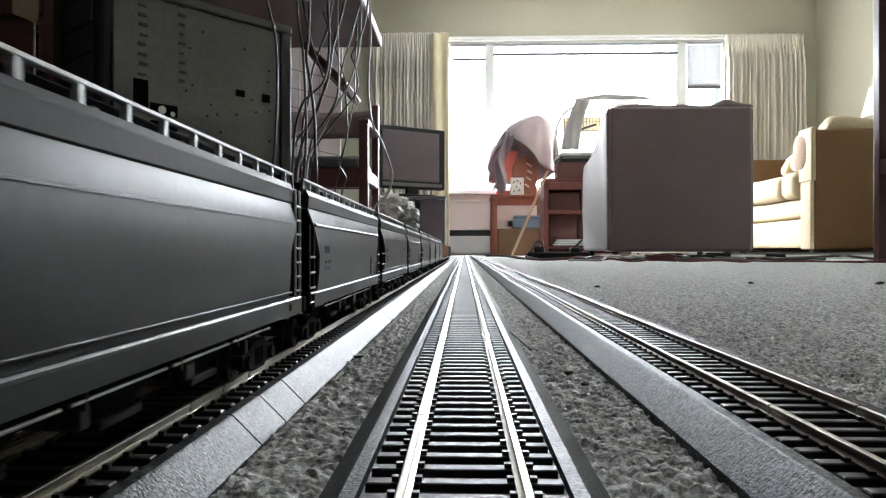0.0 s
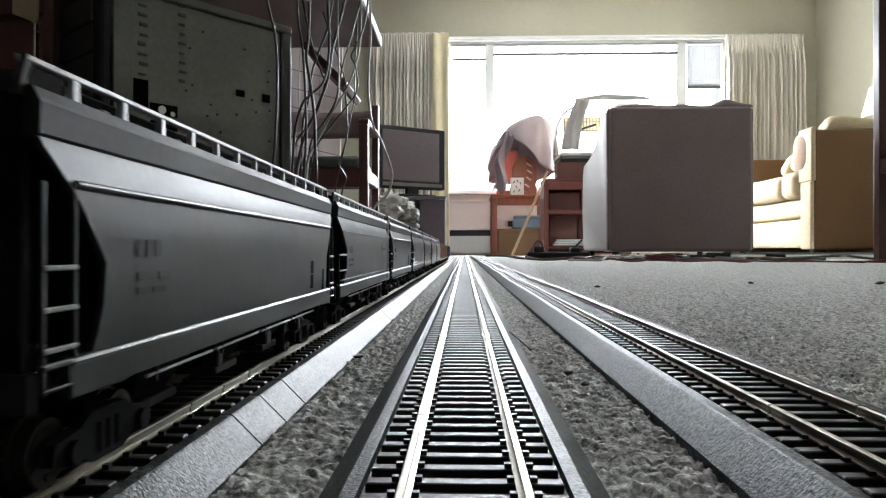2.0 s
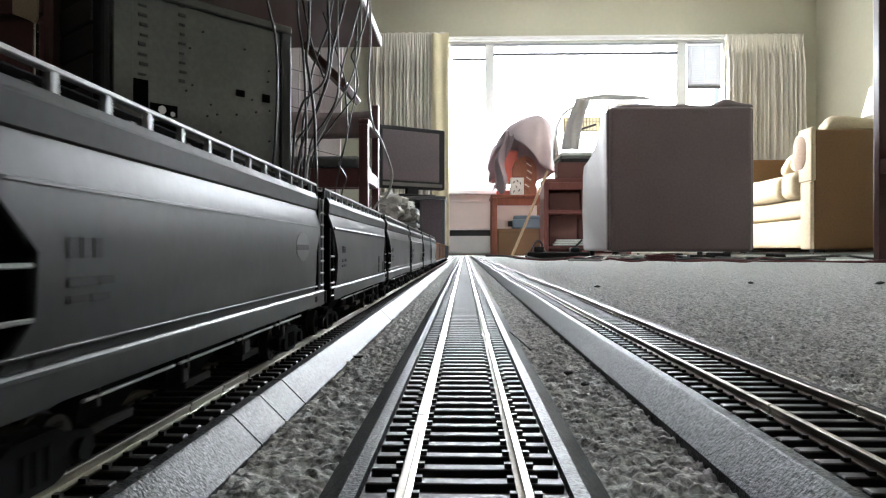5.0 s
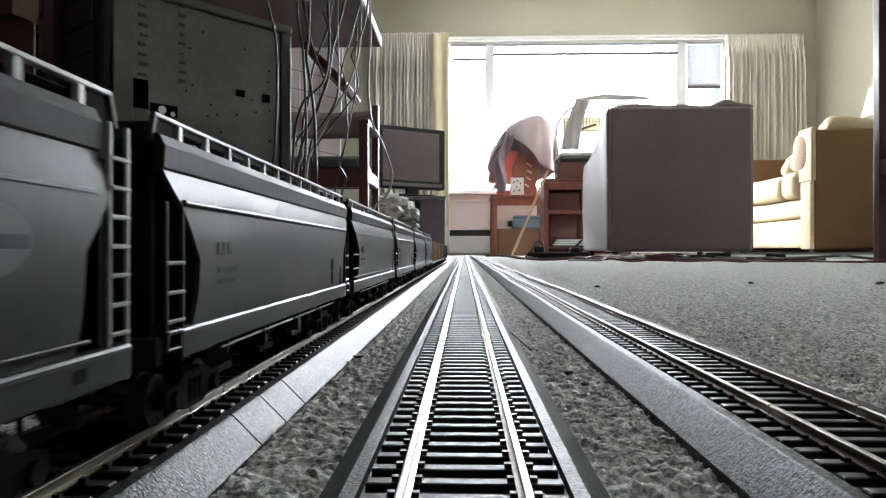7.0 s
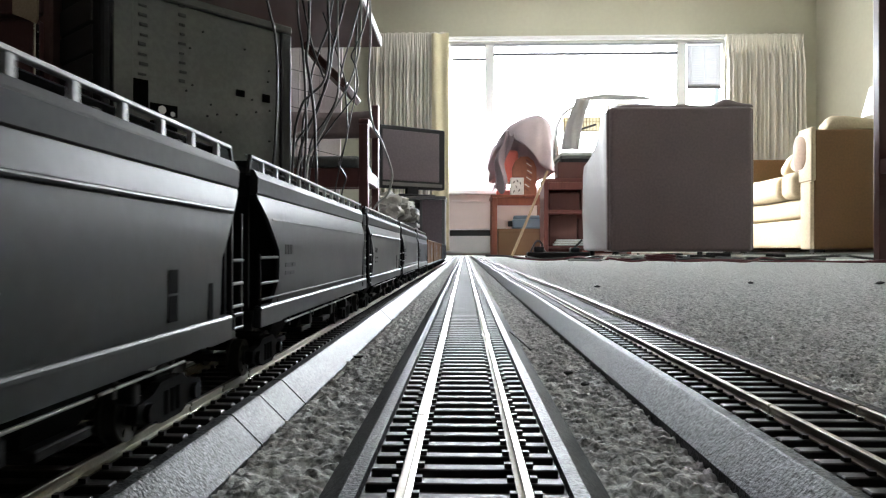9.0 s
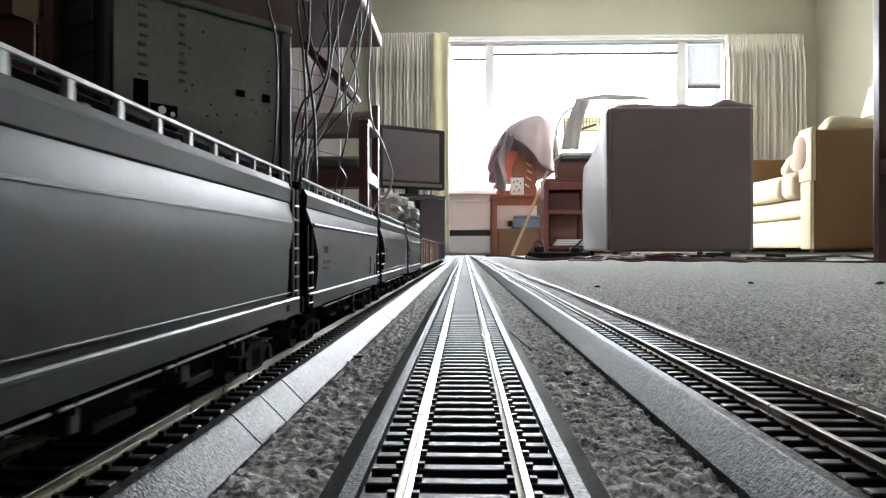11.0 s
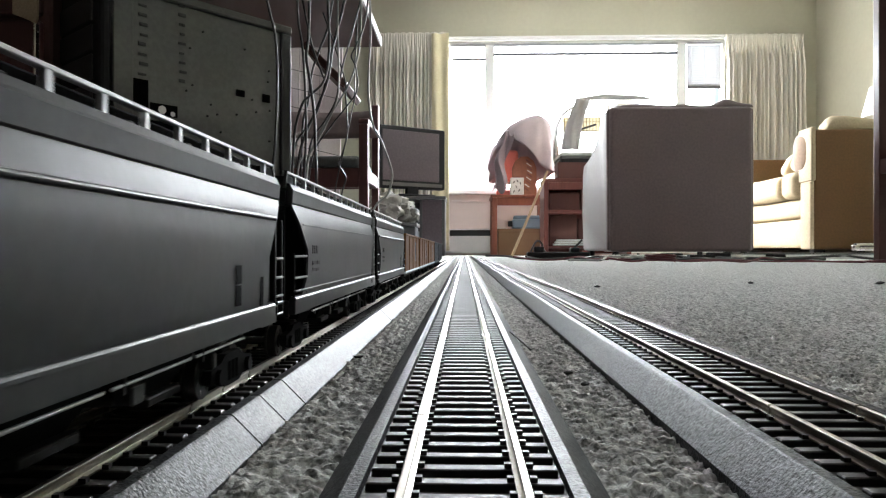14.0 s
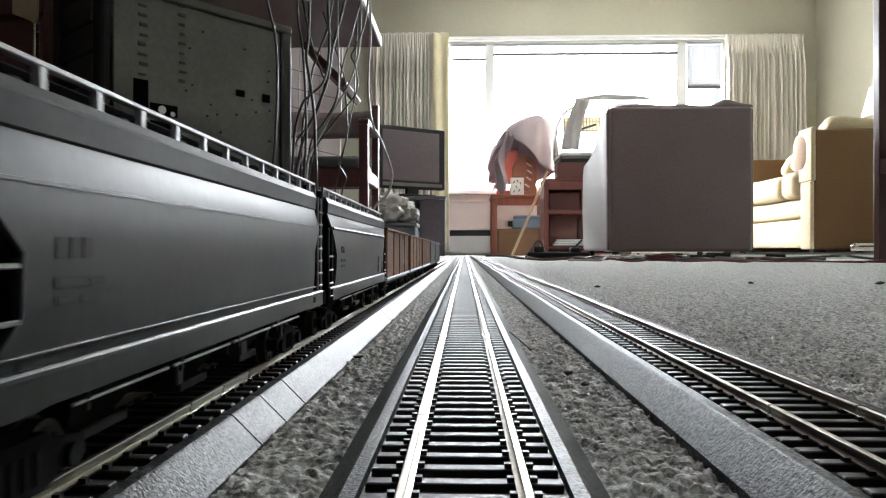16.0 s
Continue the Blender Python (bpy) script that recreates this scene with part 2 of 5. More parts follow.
def room():
    bm = bmesh.new()
    box(bm, X0, WX0, Y1, Y1 + 0.16, 0, ZC)
    box(bm, WX1, X1, Y1, Y1 + 0.16, 0, ZC)
    box(bm, WX0, WX1, Y1, Y1 + 0.16, WZ1, ZC)
    structure("wall_window", bm, M_WALL, "cream painted wall around the wide window", "wall")
    structure("wall_window_lower", boxed(WX0, WX1, Y1, Y1 + 0.16, 0, WZ0), M_LOWER, "pale painted wall below the window sill", "wall")
    structure("wall_right", boxed(X1, X1 + 0.12, Y0, Y1 + 0.16, 0, ZC), M_WALL, "cream painted side wall behind the sofa", "wall")
    # Left and back walls stay out of view; their dark colour lowers the ambient.
    structure("wall_left", boxed(X0 - 0.12, X0, Y0, Y1 + 0.16, 0, ZC), M_DIM_WALL, "unseen left wall, dark to cut bounced light", "wall")
    structure("wall_back", boxed(X0 - 0.12, X1 + 0.12, Y0 - 0.12, Y0, 0, ZC), M_DIM_WALL, "unseen back wall, dark to cut bounced light", "wall")
    structure("ceiling", boxed(X0 - 0.12, X1 + 0.12, Y0 - 0.12, Y1 + 0.16, ZC, ZC + 0.1), M_CEIL, "white painted ceiling", "ceiling")


def steps(a, b, near, grow, start):
    """Coordinates from a to b, spaced by near close to start and wider away from it."""
    up, x, s = [start], start, near
    while x < b:
        s = near * max(1.0, 1.0 + grow * max(0.0, abs(x - start) - 0.12) / near)
        x += s
        up.append(min(x, b))
    down, x = [], start
    while x > a:
        s = near * max(1.0, 1.0 + grow * max(0.0, abs(x - start) - 0.12) / near)
        x -= s
        down.append(max(x, a))
    return np.array(down[::-1] + up)


def hashed(a, b, seed):
    n = (a * 374761393 + b * 668265263 + seed * 1442695041) & 0xFFFFFFFF
    n = ((n ^ (n >> 13)) * 1274126177) & 0xFFFFFFFF
    return ((n ^ (n >> 16)) & 0xFFFF) / 65535.0


def value_noise(x, y, seed):
    xi, yi = np.floor(x).astype(np.int64), np.floor(y).astype(np.int64)
    fx, fy = x - xi, y - yi
    fx, fy = fx * fx * (3 - 2 * fx), fy * fy * (3 - 2 * fy)

    low = hashed(xi, yi, seed) * (1 - fx) + hashed(xi + 1, yi, seed) * fx
    high = hashed(xi, yi + 1, seed) * (1 - fx) + hashed(xi + 1, yi + 1, seed) * fx
    return low * (1 - fy) + high * fy


def carpet():
    xs = steps(X0, X1, 0.0006, 0.008, 0.0)
    ys = steps(Y0, Y1, 0.00065, 0.009, 0.14)
    gx, gy = np.meshgrid(xs, ys)
    near = np.full(gx.shape, 9.0)
    pick = np.zeros(gx.shape)
    cell = 0.0023
    cx, cy = np.floor(gx / cell).astype(np.int64), np.floor(gy / cell).astype(np.int64)
    for ox in (-1, 0, 1):
        for oy in (-1, 0, 1):
            px = (cx + ox + 0.5 + 0.85 * (hashed(cx + ox, cy + oy, 1) - 0.5)) * cell
            py = (cy + oy + 0.5 + 0.85 * (hashed(cx + ox, cy + oy, 2) - 0.5)) * cell
            d = np.hypot(gx - px, gy - py) / cell
            closer = d < near
            near = np.where(closer, d, near)
            pick = np.where(closer, hashed(cx + ox, cy + oy, 3), pick)
    z = 0.0013 * np.sqrt(np.clip(1 - (near / 0.95) ** 2, 0, 1)) - 0.0013 + 0.0013 * (pick - 0.6)
    z += 0.0009 * (value_noise(gx * 1100, gy * 1100, 4) - 0.5) + 0.0008 * (value_noise(gx * 80, gy * 80, 3) - 0.5)
    z -= 0.0005
    nx, ny = len(xs), len(ys)
    co = np.stack([gx, gy, z], -1).reshape(-1, 3)
    i = np.arange(nx * ny).reshape(ny, nx)
    quads = np.stack([i[:-1, :-1], i[:-1, 1:], i[1:, 1:], i[1:, :-1]], -1).reshape(-1, 4)
    me = bpy.data.meshes.new("floor")
    me.vertices.add(len(co))
    me.vertices.foreach_set("co", co.ravel())
    me.loops.add(quads.size)
    me.loops.foreach_set("vertex_index", quads.ravel())
    me.polygons.add(len(quads))
    me.polygons.foreach_set("loop_start", np.arange(0, quads.size, 4))
    me.update(calc_edges=True)
    me.materials.append(M_CARPET)
    me.shade_smooth()
    tagged(new("floor", me), "grey cut-loop carpet with coarse tufts and lint", "carpet", "", "structure")


def window():
    w = thing("window_1", pose(0, 0, 0), "wide white-framed picture window, overexposed by daylight", "window", "", "structure")
    fr = bmesh.new()
    t = 0.03
    ya, yb = Y1 + 0.03, Y1 + 0.11
    box(fr, WX0, WX1, ya, yb, WZ1 - t, WZ1, 0.004)
    box(fr, WX0, WX1, ya, yb, WZ0, WZ0 + t, 0.004)
    for x in (WX0, WX1 - t):
        box(fr, x, x + t, ya, yb, WZ0 + t, WZ1 - t, 0.004)
    for x in (0.2, 1.98):
        box(fr, x, x + 0.075, ya, yb, WZ0 + t, WZ1 - t, 0.004)
    part("window_frame", fr, M_FRAME, w)
    for x in (0.2 - 0.006, 0.275, 1.98 - 0.006, 2.055):
        part("gasket", boxed(x, x + 0.006, ya + 0.004, ya + 0.03, WZ0 + t, WZ1 - t), M_PCDARK, w, "dark glazing gasket")
    for x0, x1 in ((WX0 + t, 0.194), (0.281, 1.974), (2.061, WX1 - t)):
        part("gasket", boxed(x0, x1, ya + 0.004, ya + 0.03, WZ1 - t - 0.005, WZ1 - t), M_PCDARK, w, "dark glazing gasket")
    part("window_sill", boxed(WX0 - 0.06, WX1 + 0.06, Y1 - 0.07, Y1 + 0.03, WZ0 - 0.045, WZ0, 0.006, 2), M_WHITE, w)
    part("apron_board", boxed(WX0 - 0.03, WX1 + 0.03, Y1 - 0.018, Y1, 0.495, WZ0 - 0.046, 0.004, 2), M_LOWER, w, "pale apron board under the sill")
    top = bmesh.new()
    box(top, WX0 - 0.06, WX1 + 0.06, Y1 - 0.016, Y1, WZ1 - 0.004, WZ1 + 0.022, 0.003)
    box(top, WX0 - 0.06, WX1 + 0.06, Y1 - 0.034, Y1, WZ1 + 0.022, WZ1 + 0.036, 0.003)
    part("head_trim", top, M_WHITE, w)
    glass = bpy.data.materials.new("window_glass")
    glass.use_nodes = True
    g = glass.node_tree.nodes["Principled BSDF"]
    g.inputs["Transmission Weight"].default_value, g.inputs["Roughness"].default_value, g.inputs["IOR"].default_value = 1.0, 0.0, 1.02
    for a, b in ((WX0 + t, 0.2), (0.275, 1.98), (2.055, WX1 - t)):
        p = part("pane", boxed(a, b, Y1 + 0.066, Y1 + 0.072, WZ0 + t, WZ1 - t), glass, w)
        p.visible_shadow = False


def blinds():
    def blind(x0, x1, z_low, n, tilt, label):
        b = thing("window_blind", pose(0, Y1 + 0.005, 0), label, "window blind", "blinds in the window")
        part("head_rail", boxed(x0, x1, -0.018, 0.018, WZ1 - 0.052, WZ1 - 0.032, 0.003), M_SLAT, b)
        me = None
        for k in range(n):
            z = WZ1 - 0.065 - (WZ1 - 0.065 - z_low - 0.02) * k / max(n - 1, 1)
            m = pose((x0 + x1) / 2, 0, z, tilt, 0, 0)
            if me is None:
                s = part("slat", boxed(-(x1 - x0) / 2, (x1 - x0) / 2, -0.012, 0.012, -0.0008, 0.0008), M_SLAT, b)
                s.matrix_basis, me = m, s.data
            else:
                share("slat", me, b, m)
        part("bottom_rail", boxed(x0, x1, -0.013, 0.013, z_low - 0.014, z_low + 0.01, 0.003), M_BLINDRAIL, b, "grey-violet bottom rail")
        for f in (0.12, 0.5, 0.88) if n > 10 else (0.15, 0.4, 0.6, 0.85):
            x = x0 + (x1 - x0) * f
            part("cord", rod(bmesh.new(), (x, -0.014, z_low), (x, -0.014, WZ1 - 0.06), 0.0016, 5), M_SLAT, b)

    blind(2.06, 2.37, 1.555, 17, -50, "white slatted blind, half lowered over the side pane")
    blind(0.28, 1.975, 1.875, 3, 4, "white slatted blind, gathered at the top of the wide pane")
    blind(-0.12, 0.195, 1.83, 3, 4, "white slatted blind, gathered near the top of a narrow pane")


def curtain(x0, x1, z0, z1, folds, label, lining, depth=0.075):
    c = thing("curtain", pose(0, Y1 - 0.1, 0), label, "curtain", "curtains beside the window")
    w = x1 - x0

    def f(u, v):
        k = 1 - v
        spread = min(1.0, max(0.0, k - 0.045) / 0.10)
        a = (u + 0.012 * math.sin(17 * u) + 0.006 * math.sin(41 * u)) * folds * 2 * math.pi
        deep = 0.7 + 0.3 * math.sin(1.35 * a + 5 * u)
        pleat = 0.016 * (1 - spread) * abs(math.sin(a)) ** 0.6
        wob = 0.006 * math.sin(0.5 * a + 3 * k) * k
        return (x0 + w * u + wob + 0.02 * k * (u - 0.5), depth * spread * deep * math.sin(a) - pleat + 0.012 * math.sin(0.37 * a + 1) * spread, z0 + (z1 - z0) * v + 0.003 * math.sin(0.5 * a) * v)

    ob = part("drape", sheet(bmesh.new(), folds * 14, 60, f), M_CURTAIN, c, "", True)
    thick(ob, 0.003)
    part("curtain_rail", boxed(x0, x1, 0.01, 0.03, z1 - 0.05, z1 - 0.03, 0.003), M_FRAME, c)
    if lining:
        e = part("lining", sheet(bmesh.new(), 20, 20, lambda u, v: (x1 - 0.15 + 0.155 * u, -0.045 + 0.014 * math.sin(u * 9 + 3 * v) + 0.006 * v, z0 + (z1 - z0 - 0.02) * v)), M_LINING, c, "yellowed turned-back edge of the lining", True)
        thick(e, 0.003)
    return c


def heater():
    h = thing("baseboard_heater", pose(0, Y1, 0), "white enamelled baseboard heater under the window", "heater")
    x0, x1 = -0.6, 2.9
    part("casing", prism(bmesh.new(), [(0, 0.02), (0.06, 0.02), (0.065, 0.178), (0, 0.178)], x0, x1), M_WHITE, h).matrix_basis = pose(0, 0, 0, 0, 0, -90)
    part("fin_strip", boxed(x0 + 0.01, x1 - 0.01, -0.05, -0.012, 0.178, 0.232), M_PCDARK, h, "dark fins in the open slot")
    part("hood", boxed(x0, x1, -0.056, -0.002, 0.232, 0.243, 0.003, 2), M_WHITE, h)


# ---------------------------------------------------------------- model railway
def mm(bm):
    bmesh.ops.scale(bm, vec=(0.001, 0.001, 0.001), verts=bm.verts)
    return bm


RAIL_PROFILE = [(-1.15, 0.0), (1.15, 0.0), (1.15, 0.35), (0.32, 0.62), (0.32, 1.45), (0.62, 1.65), (0.62, 2.1), (0.45, 2.25), (-0.45, 2.25), (-0.62, 2.1), (-0.62, 1.65), (-0.32, 1.45), (-0.32, 0.62), (-1.15, 0.35)]
BED_PROFILE = [(-24.8, -2.5), (24.8, -2.5), (24.6, -0.3), (18.4, 5.85), (18.0, 6.1), (15.7, 6.1), (15.5, 4.6), (-15.5, 4.6), (-15.7, 6.1), (-18.0, 6.1), (-18.4, 5.85), (-24.6, -0.3)]
TIE_TOP, PITCH = 6.25, 6.86


def tie_shape(bm, y=0.0):
    w = 1.3
    box(bm, -15.0, 15.0, y - w, y + w, 4.5, TIE_TOP, 0.22)
    for s in (-1, 1):
        for o in (-1.75, 1.75):
            box(bm, s * 8.75 + o - 0.55, s * 8.75 + o + 0.55, y - 0.6, y + 0.6, TIE_TOP - 0.1, TIE_TOP + 0.75)
    return bm


TIE_MESH = {}


def tie_mesh():
    if "tie" not in TIE_MESH:
        bm = mm(tie_shape(bmesh.new()))
        bmesh.ops.recalc_face_normals(bm, faces=bm.faces)
        me = bpy.data.meshes.new("tie")
        bm.to_mesh(me)
        bm.free()
        me.materials.append(M_TIE)
        TIE_MESH["tie"] = me
    return TIE_MESH["tie"]


def track_section(m, length, separate, label, cuts=(), rail=None, seam=0.04):
    """A length (mm) of model track on moulded roadbed, starting at the pose m and running along its y."""
    t = thing("track_section", m, label, "model track", "model railway track sections")
    part("roadbed", mm(prism(bmesh.new(), BED_PROFILE, seam, length - seam)), M_ROADBED, t, "grey speckled moulded plastic roadbed")
    part("tie_base", mm(box(bmesh.new(), -15.4, 15.4, 0.3, length - 0.3, 4.4, 4.95)), M_TIE, t)
    for s in (-1, 1):
        ends = [0.2, *[c for side, c in cuts if side == s], length - 0.2]
        for a, b in zip(ends, ends[1:]):
            bm = prism(bmesh.new(), [(s * 8.75 + x, TIE_TOP + z) for x, z in RAIL_PROFILE], a + 0.25, b - 0.25)
            part("rail", mm(bm), rail or M_RAIL, t, "worn nickel-silver rail")
        bm = bmesh.new()
        for o in (-1.3, 1.3):
            box(bm, s * 8.75 + o - 0.25, s * 8.75 + o + 0.25, -4.5, 4.5, TIE_TOP + 0.05, TIE_TOP + 0.8, 0.1)
        box(bm, s * 8.75 - 1.4, s * 8.75 + 1.4, -4.5, 4.5, TIE_TOP - 0.15, TIE_TOP + 0.12)
        part("rail_joiner", mm(bm), M_JOIN, t, "bright metal rail joiner")
    n = max(2, round(length / PITCH))
    if separate:
        for k in range(n):
            share("tie", tie_mesh(), t, pose(0, (k + 0.5) * length / n * 0.001, 0))
    else:
        bm = bmesh.new()
        for k in range(n):
            box(bm, -15.0, 15.0, (k + 0.5) * length / n - 1.3, (k + 0.5) * length / n + 1.3, 4.5, TIE_TOP)
        tagged(part("tie_strip", mm(bm), M_TIE, t), kind="stuff")
    return t


def lay_track(x, y, heading, lengths, heights, near, label, bends=(), cuts=(), rail=None, seam=0.04):
    """Lays sections end to end; bends: degrees of turn before each section."""
    for k, length in enumerate(lengths):
        heading += bends[k] if k < len(bends) else 0.0
        z0, z1 = (heights[min(j, len(heights) - 1)] for j in (k, k + 1))
        track_section(pose(x, y, z0, math.degrees((z1 - z0) / length * 1000), 0, heading), length, k < near, label, cuts if k == 1 else (), rail, seam)
        x += -math.sin(radians(heading)) * length * 0.001
        y += math.cos(radians(heading)) * length * 0.001


LEFT_X = -0.068


def tracks():
    lay_track(LEFT_X, -0.0784, 0.0, [228.6, 20.6, 20.6] + [228.6] * 18, (0.0,), 6, "model track with silver rails and black ties under the train", (), (), M_RAIL_WARM, 0.4)
    lay_track(0.0, -0.166, 0.0, [228.6] * 21, (0.0, 0.0, 0.0, 0.0012, 0.0004, 0.0022, 0.001, 0.003, 0.0014, 0.0032, 0.002, 0.004, 0.002, 0.003, 0.001), 5, "empty model track with silver rails and grey speckled roadbed", (), ((-1, 79.0),))
    lay_track(0.0718, -0.0826, 0.12, [228.6] * 21, (0.0014, 0.0014, 0.0012, 0.0018, 0.0008, 0.0024, 0.001, 0.0034, 0.0016, 0.003, 0.0018, 0.004, 0.002, 0.003, 0.001), 5, "empty model track with tarnished rails on speckled grey roadbed", (), (), M_RAIL_DARK, 0.02)


# heights above the rail top; the body widens from the eaves to the rib
def half_width(z):
    return float(np.interp(z, [18.0, 22.0, 30.0, 36.0, 40.5, 43.5, 46.4], [18.5, 18.85, 19.0, 18.97, 18.7, 18.32, 17.75]))


# how far the side stops short of the car's ends: (heights, front, rear)
CUT_PLAIN = ([18.0, 19.4, 25.5, 31.2, 39.6, 45.3, 46.4], [10.5, 11.8, 14.2, 14.8, 8.0, 2.0, 1.2], [14.6, 14.8, 14.8, 14.4, 7.5, 1.6, 1.0])
CUT_LADDER = ([18.0, 19.8, 25.3, 32.7, 39.6, 42.2, 45.2, 46.4], [10.0, 11.5, 17.4, 17.8, 9.5, 6.2, 2.0, 1.2], [15.2, 14.6, 13.4, 12.8, 6.5, 6.0, 8.2, 8.6])


HALF = 92.0


def wheelset(parent, y):
    bm = bmesh.new()
    for s in (-1, 1):
        rod(bm, (s * 7.6, 0, 0), (s * 10.2, 0, 0), 4.8, 22)
        rod(bm, (s * 7.0, 0, 0), (s * 7.7, 0, 0), 5.4, 22)
        rod(bm, (s * 10.2, 0, 0), (s * 10.6, 0, 0), 2.0, 12)
    rod(bm, (-12, 0, 0), (12, 0, 0), 1.1, 10)
    for k in range(6):
        a = k * math.pi / 3
        for s in (-1, 1):
            rod(bm, (s * 10.25, 3.4 * math.cos(a), 3.4 * math.sin(a)), (s * 10.45, 3.4 * math.cos(a), 3.4 * math.sin(a)), 0.55, 6)
    w = part("wheelset", mm(bm), M_STEEL, parent, "dull steel wheels on an axle")
    w.matrix_basis = pose(0, y * 0.001, 0.0048)
    return w


def truck(car, y):
    bm = bmesh.new()
    side = [(-14.5, 4.0), (-14.0, 6.8), (-8, 7.6), (-5, 9.2), (5, 9.2), (8, 7.6), (14.0, 6.8), (14.5, 4.0), (11.5, 3.0), (8.2, 3.4), (4.5, 1.8), (-4.5, 1.8), (-8.2, 3.4), (-11.5, 3.0)]
    for s in (-1, 1):
        slab(bm, [(y + a, z) for a, z in side], s * 11.6, s * 13.6)
        for o in (-10.2, 10.2):
            rod(bm, (s * 13.4, y + o, 4.8), (s * 14.6, y + o, 4.8), 1.7, 12)
        for o in (-2.6, 0, 2.6):
            rod(bm, (s * 13.0, y + o, 3.0), (s * 13.0, y + o, 7.4), 0.95, 8)
    box(bm, -12, 12, y - 3.2, y + 3.2, 6.5, 10.0, 0.4)
    return part("truck", mm(bm), M_MATTE, car, "black sprung truck frame")


def ladder(car, x, y0, y1, z0, z1, zs, stile):
    """Two uprights and a rung at each of the heights zs."""
    for y in (y0, y1):
        part("ladder_stile", mm(boxed(x - 0.3, x + 0.3, y - 0.4, y + 0.4, z0, z1, 0.1)), stile, car)
    for z in zs:
        part("rung", mm(rod(bmesh.new(), (x + 0.3, y0, z), (x + 0.3, y1, z), 0.36, 6)), M_RUNG, car, "light grey grab iron")


def side_shell(s, cut):
    """One curved side with its thickness, open at the hopper ends."""
    heights, front_cut, rear_cut = cut
    levels = sorted({18.0, 20, 22, 28, 34, 36, 38.2, 40.2, 40.5, 43.5, 45.0, *heights})
    bm = bmesh.new()
    grids = []
    for inward in (0.0, 0.9):
        rows = []
        for z in levels:
            front, rear = -HALF + float(np.interp(z, heights, front_cut)), HALF - float(np.interp(z, heights, rear_cut))
            rows.append([bm.verts.new((s * (half_width(z) - inward), front + (rear - front) * k / 6, z)) for k in range(7)])
        grids.append(rows)
        for a, b in zip(rows, rows[1:]):
            for k in range(6):
                bm.faces.new((a[k], a[k + 1], b[k + 1], b[k]))
    outer, inner = grids
    for j in range(len(levels) - 1):
        for k in (0, 6):
            bm.faces.new((outer[j][k], outer[j + 1][k], inner[j + 1][k], inner[j][k]))
    for j in (0, len(levels) - 1):
        for k in range(6):
            bm.faces.new((outer[j][k], outer[j][k + 1], inner[j][k + 1], inner[j][k]))
    return bm


def bar_marks(car, x_side, y0, z, widths, h, mat, name):
    y = y0
    for w in widths:
        part(name, mm(boxed(x_side(z) - 0.1, x_side(z) + 0.12, y, y + w, z - h / 2, z + h / 2)), mat, car)
        y += w + h * 0.3


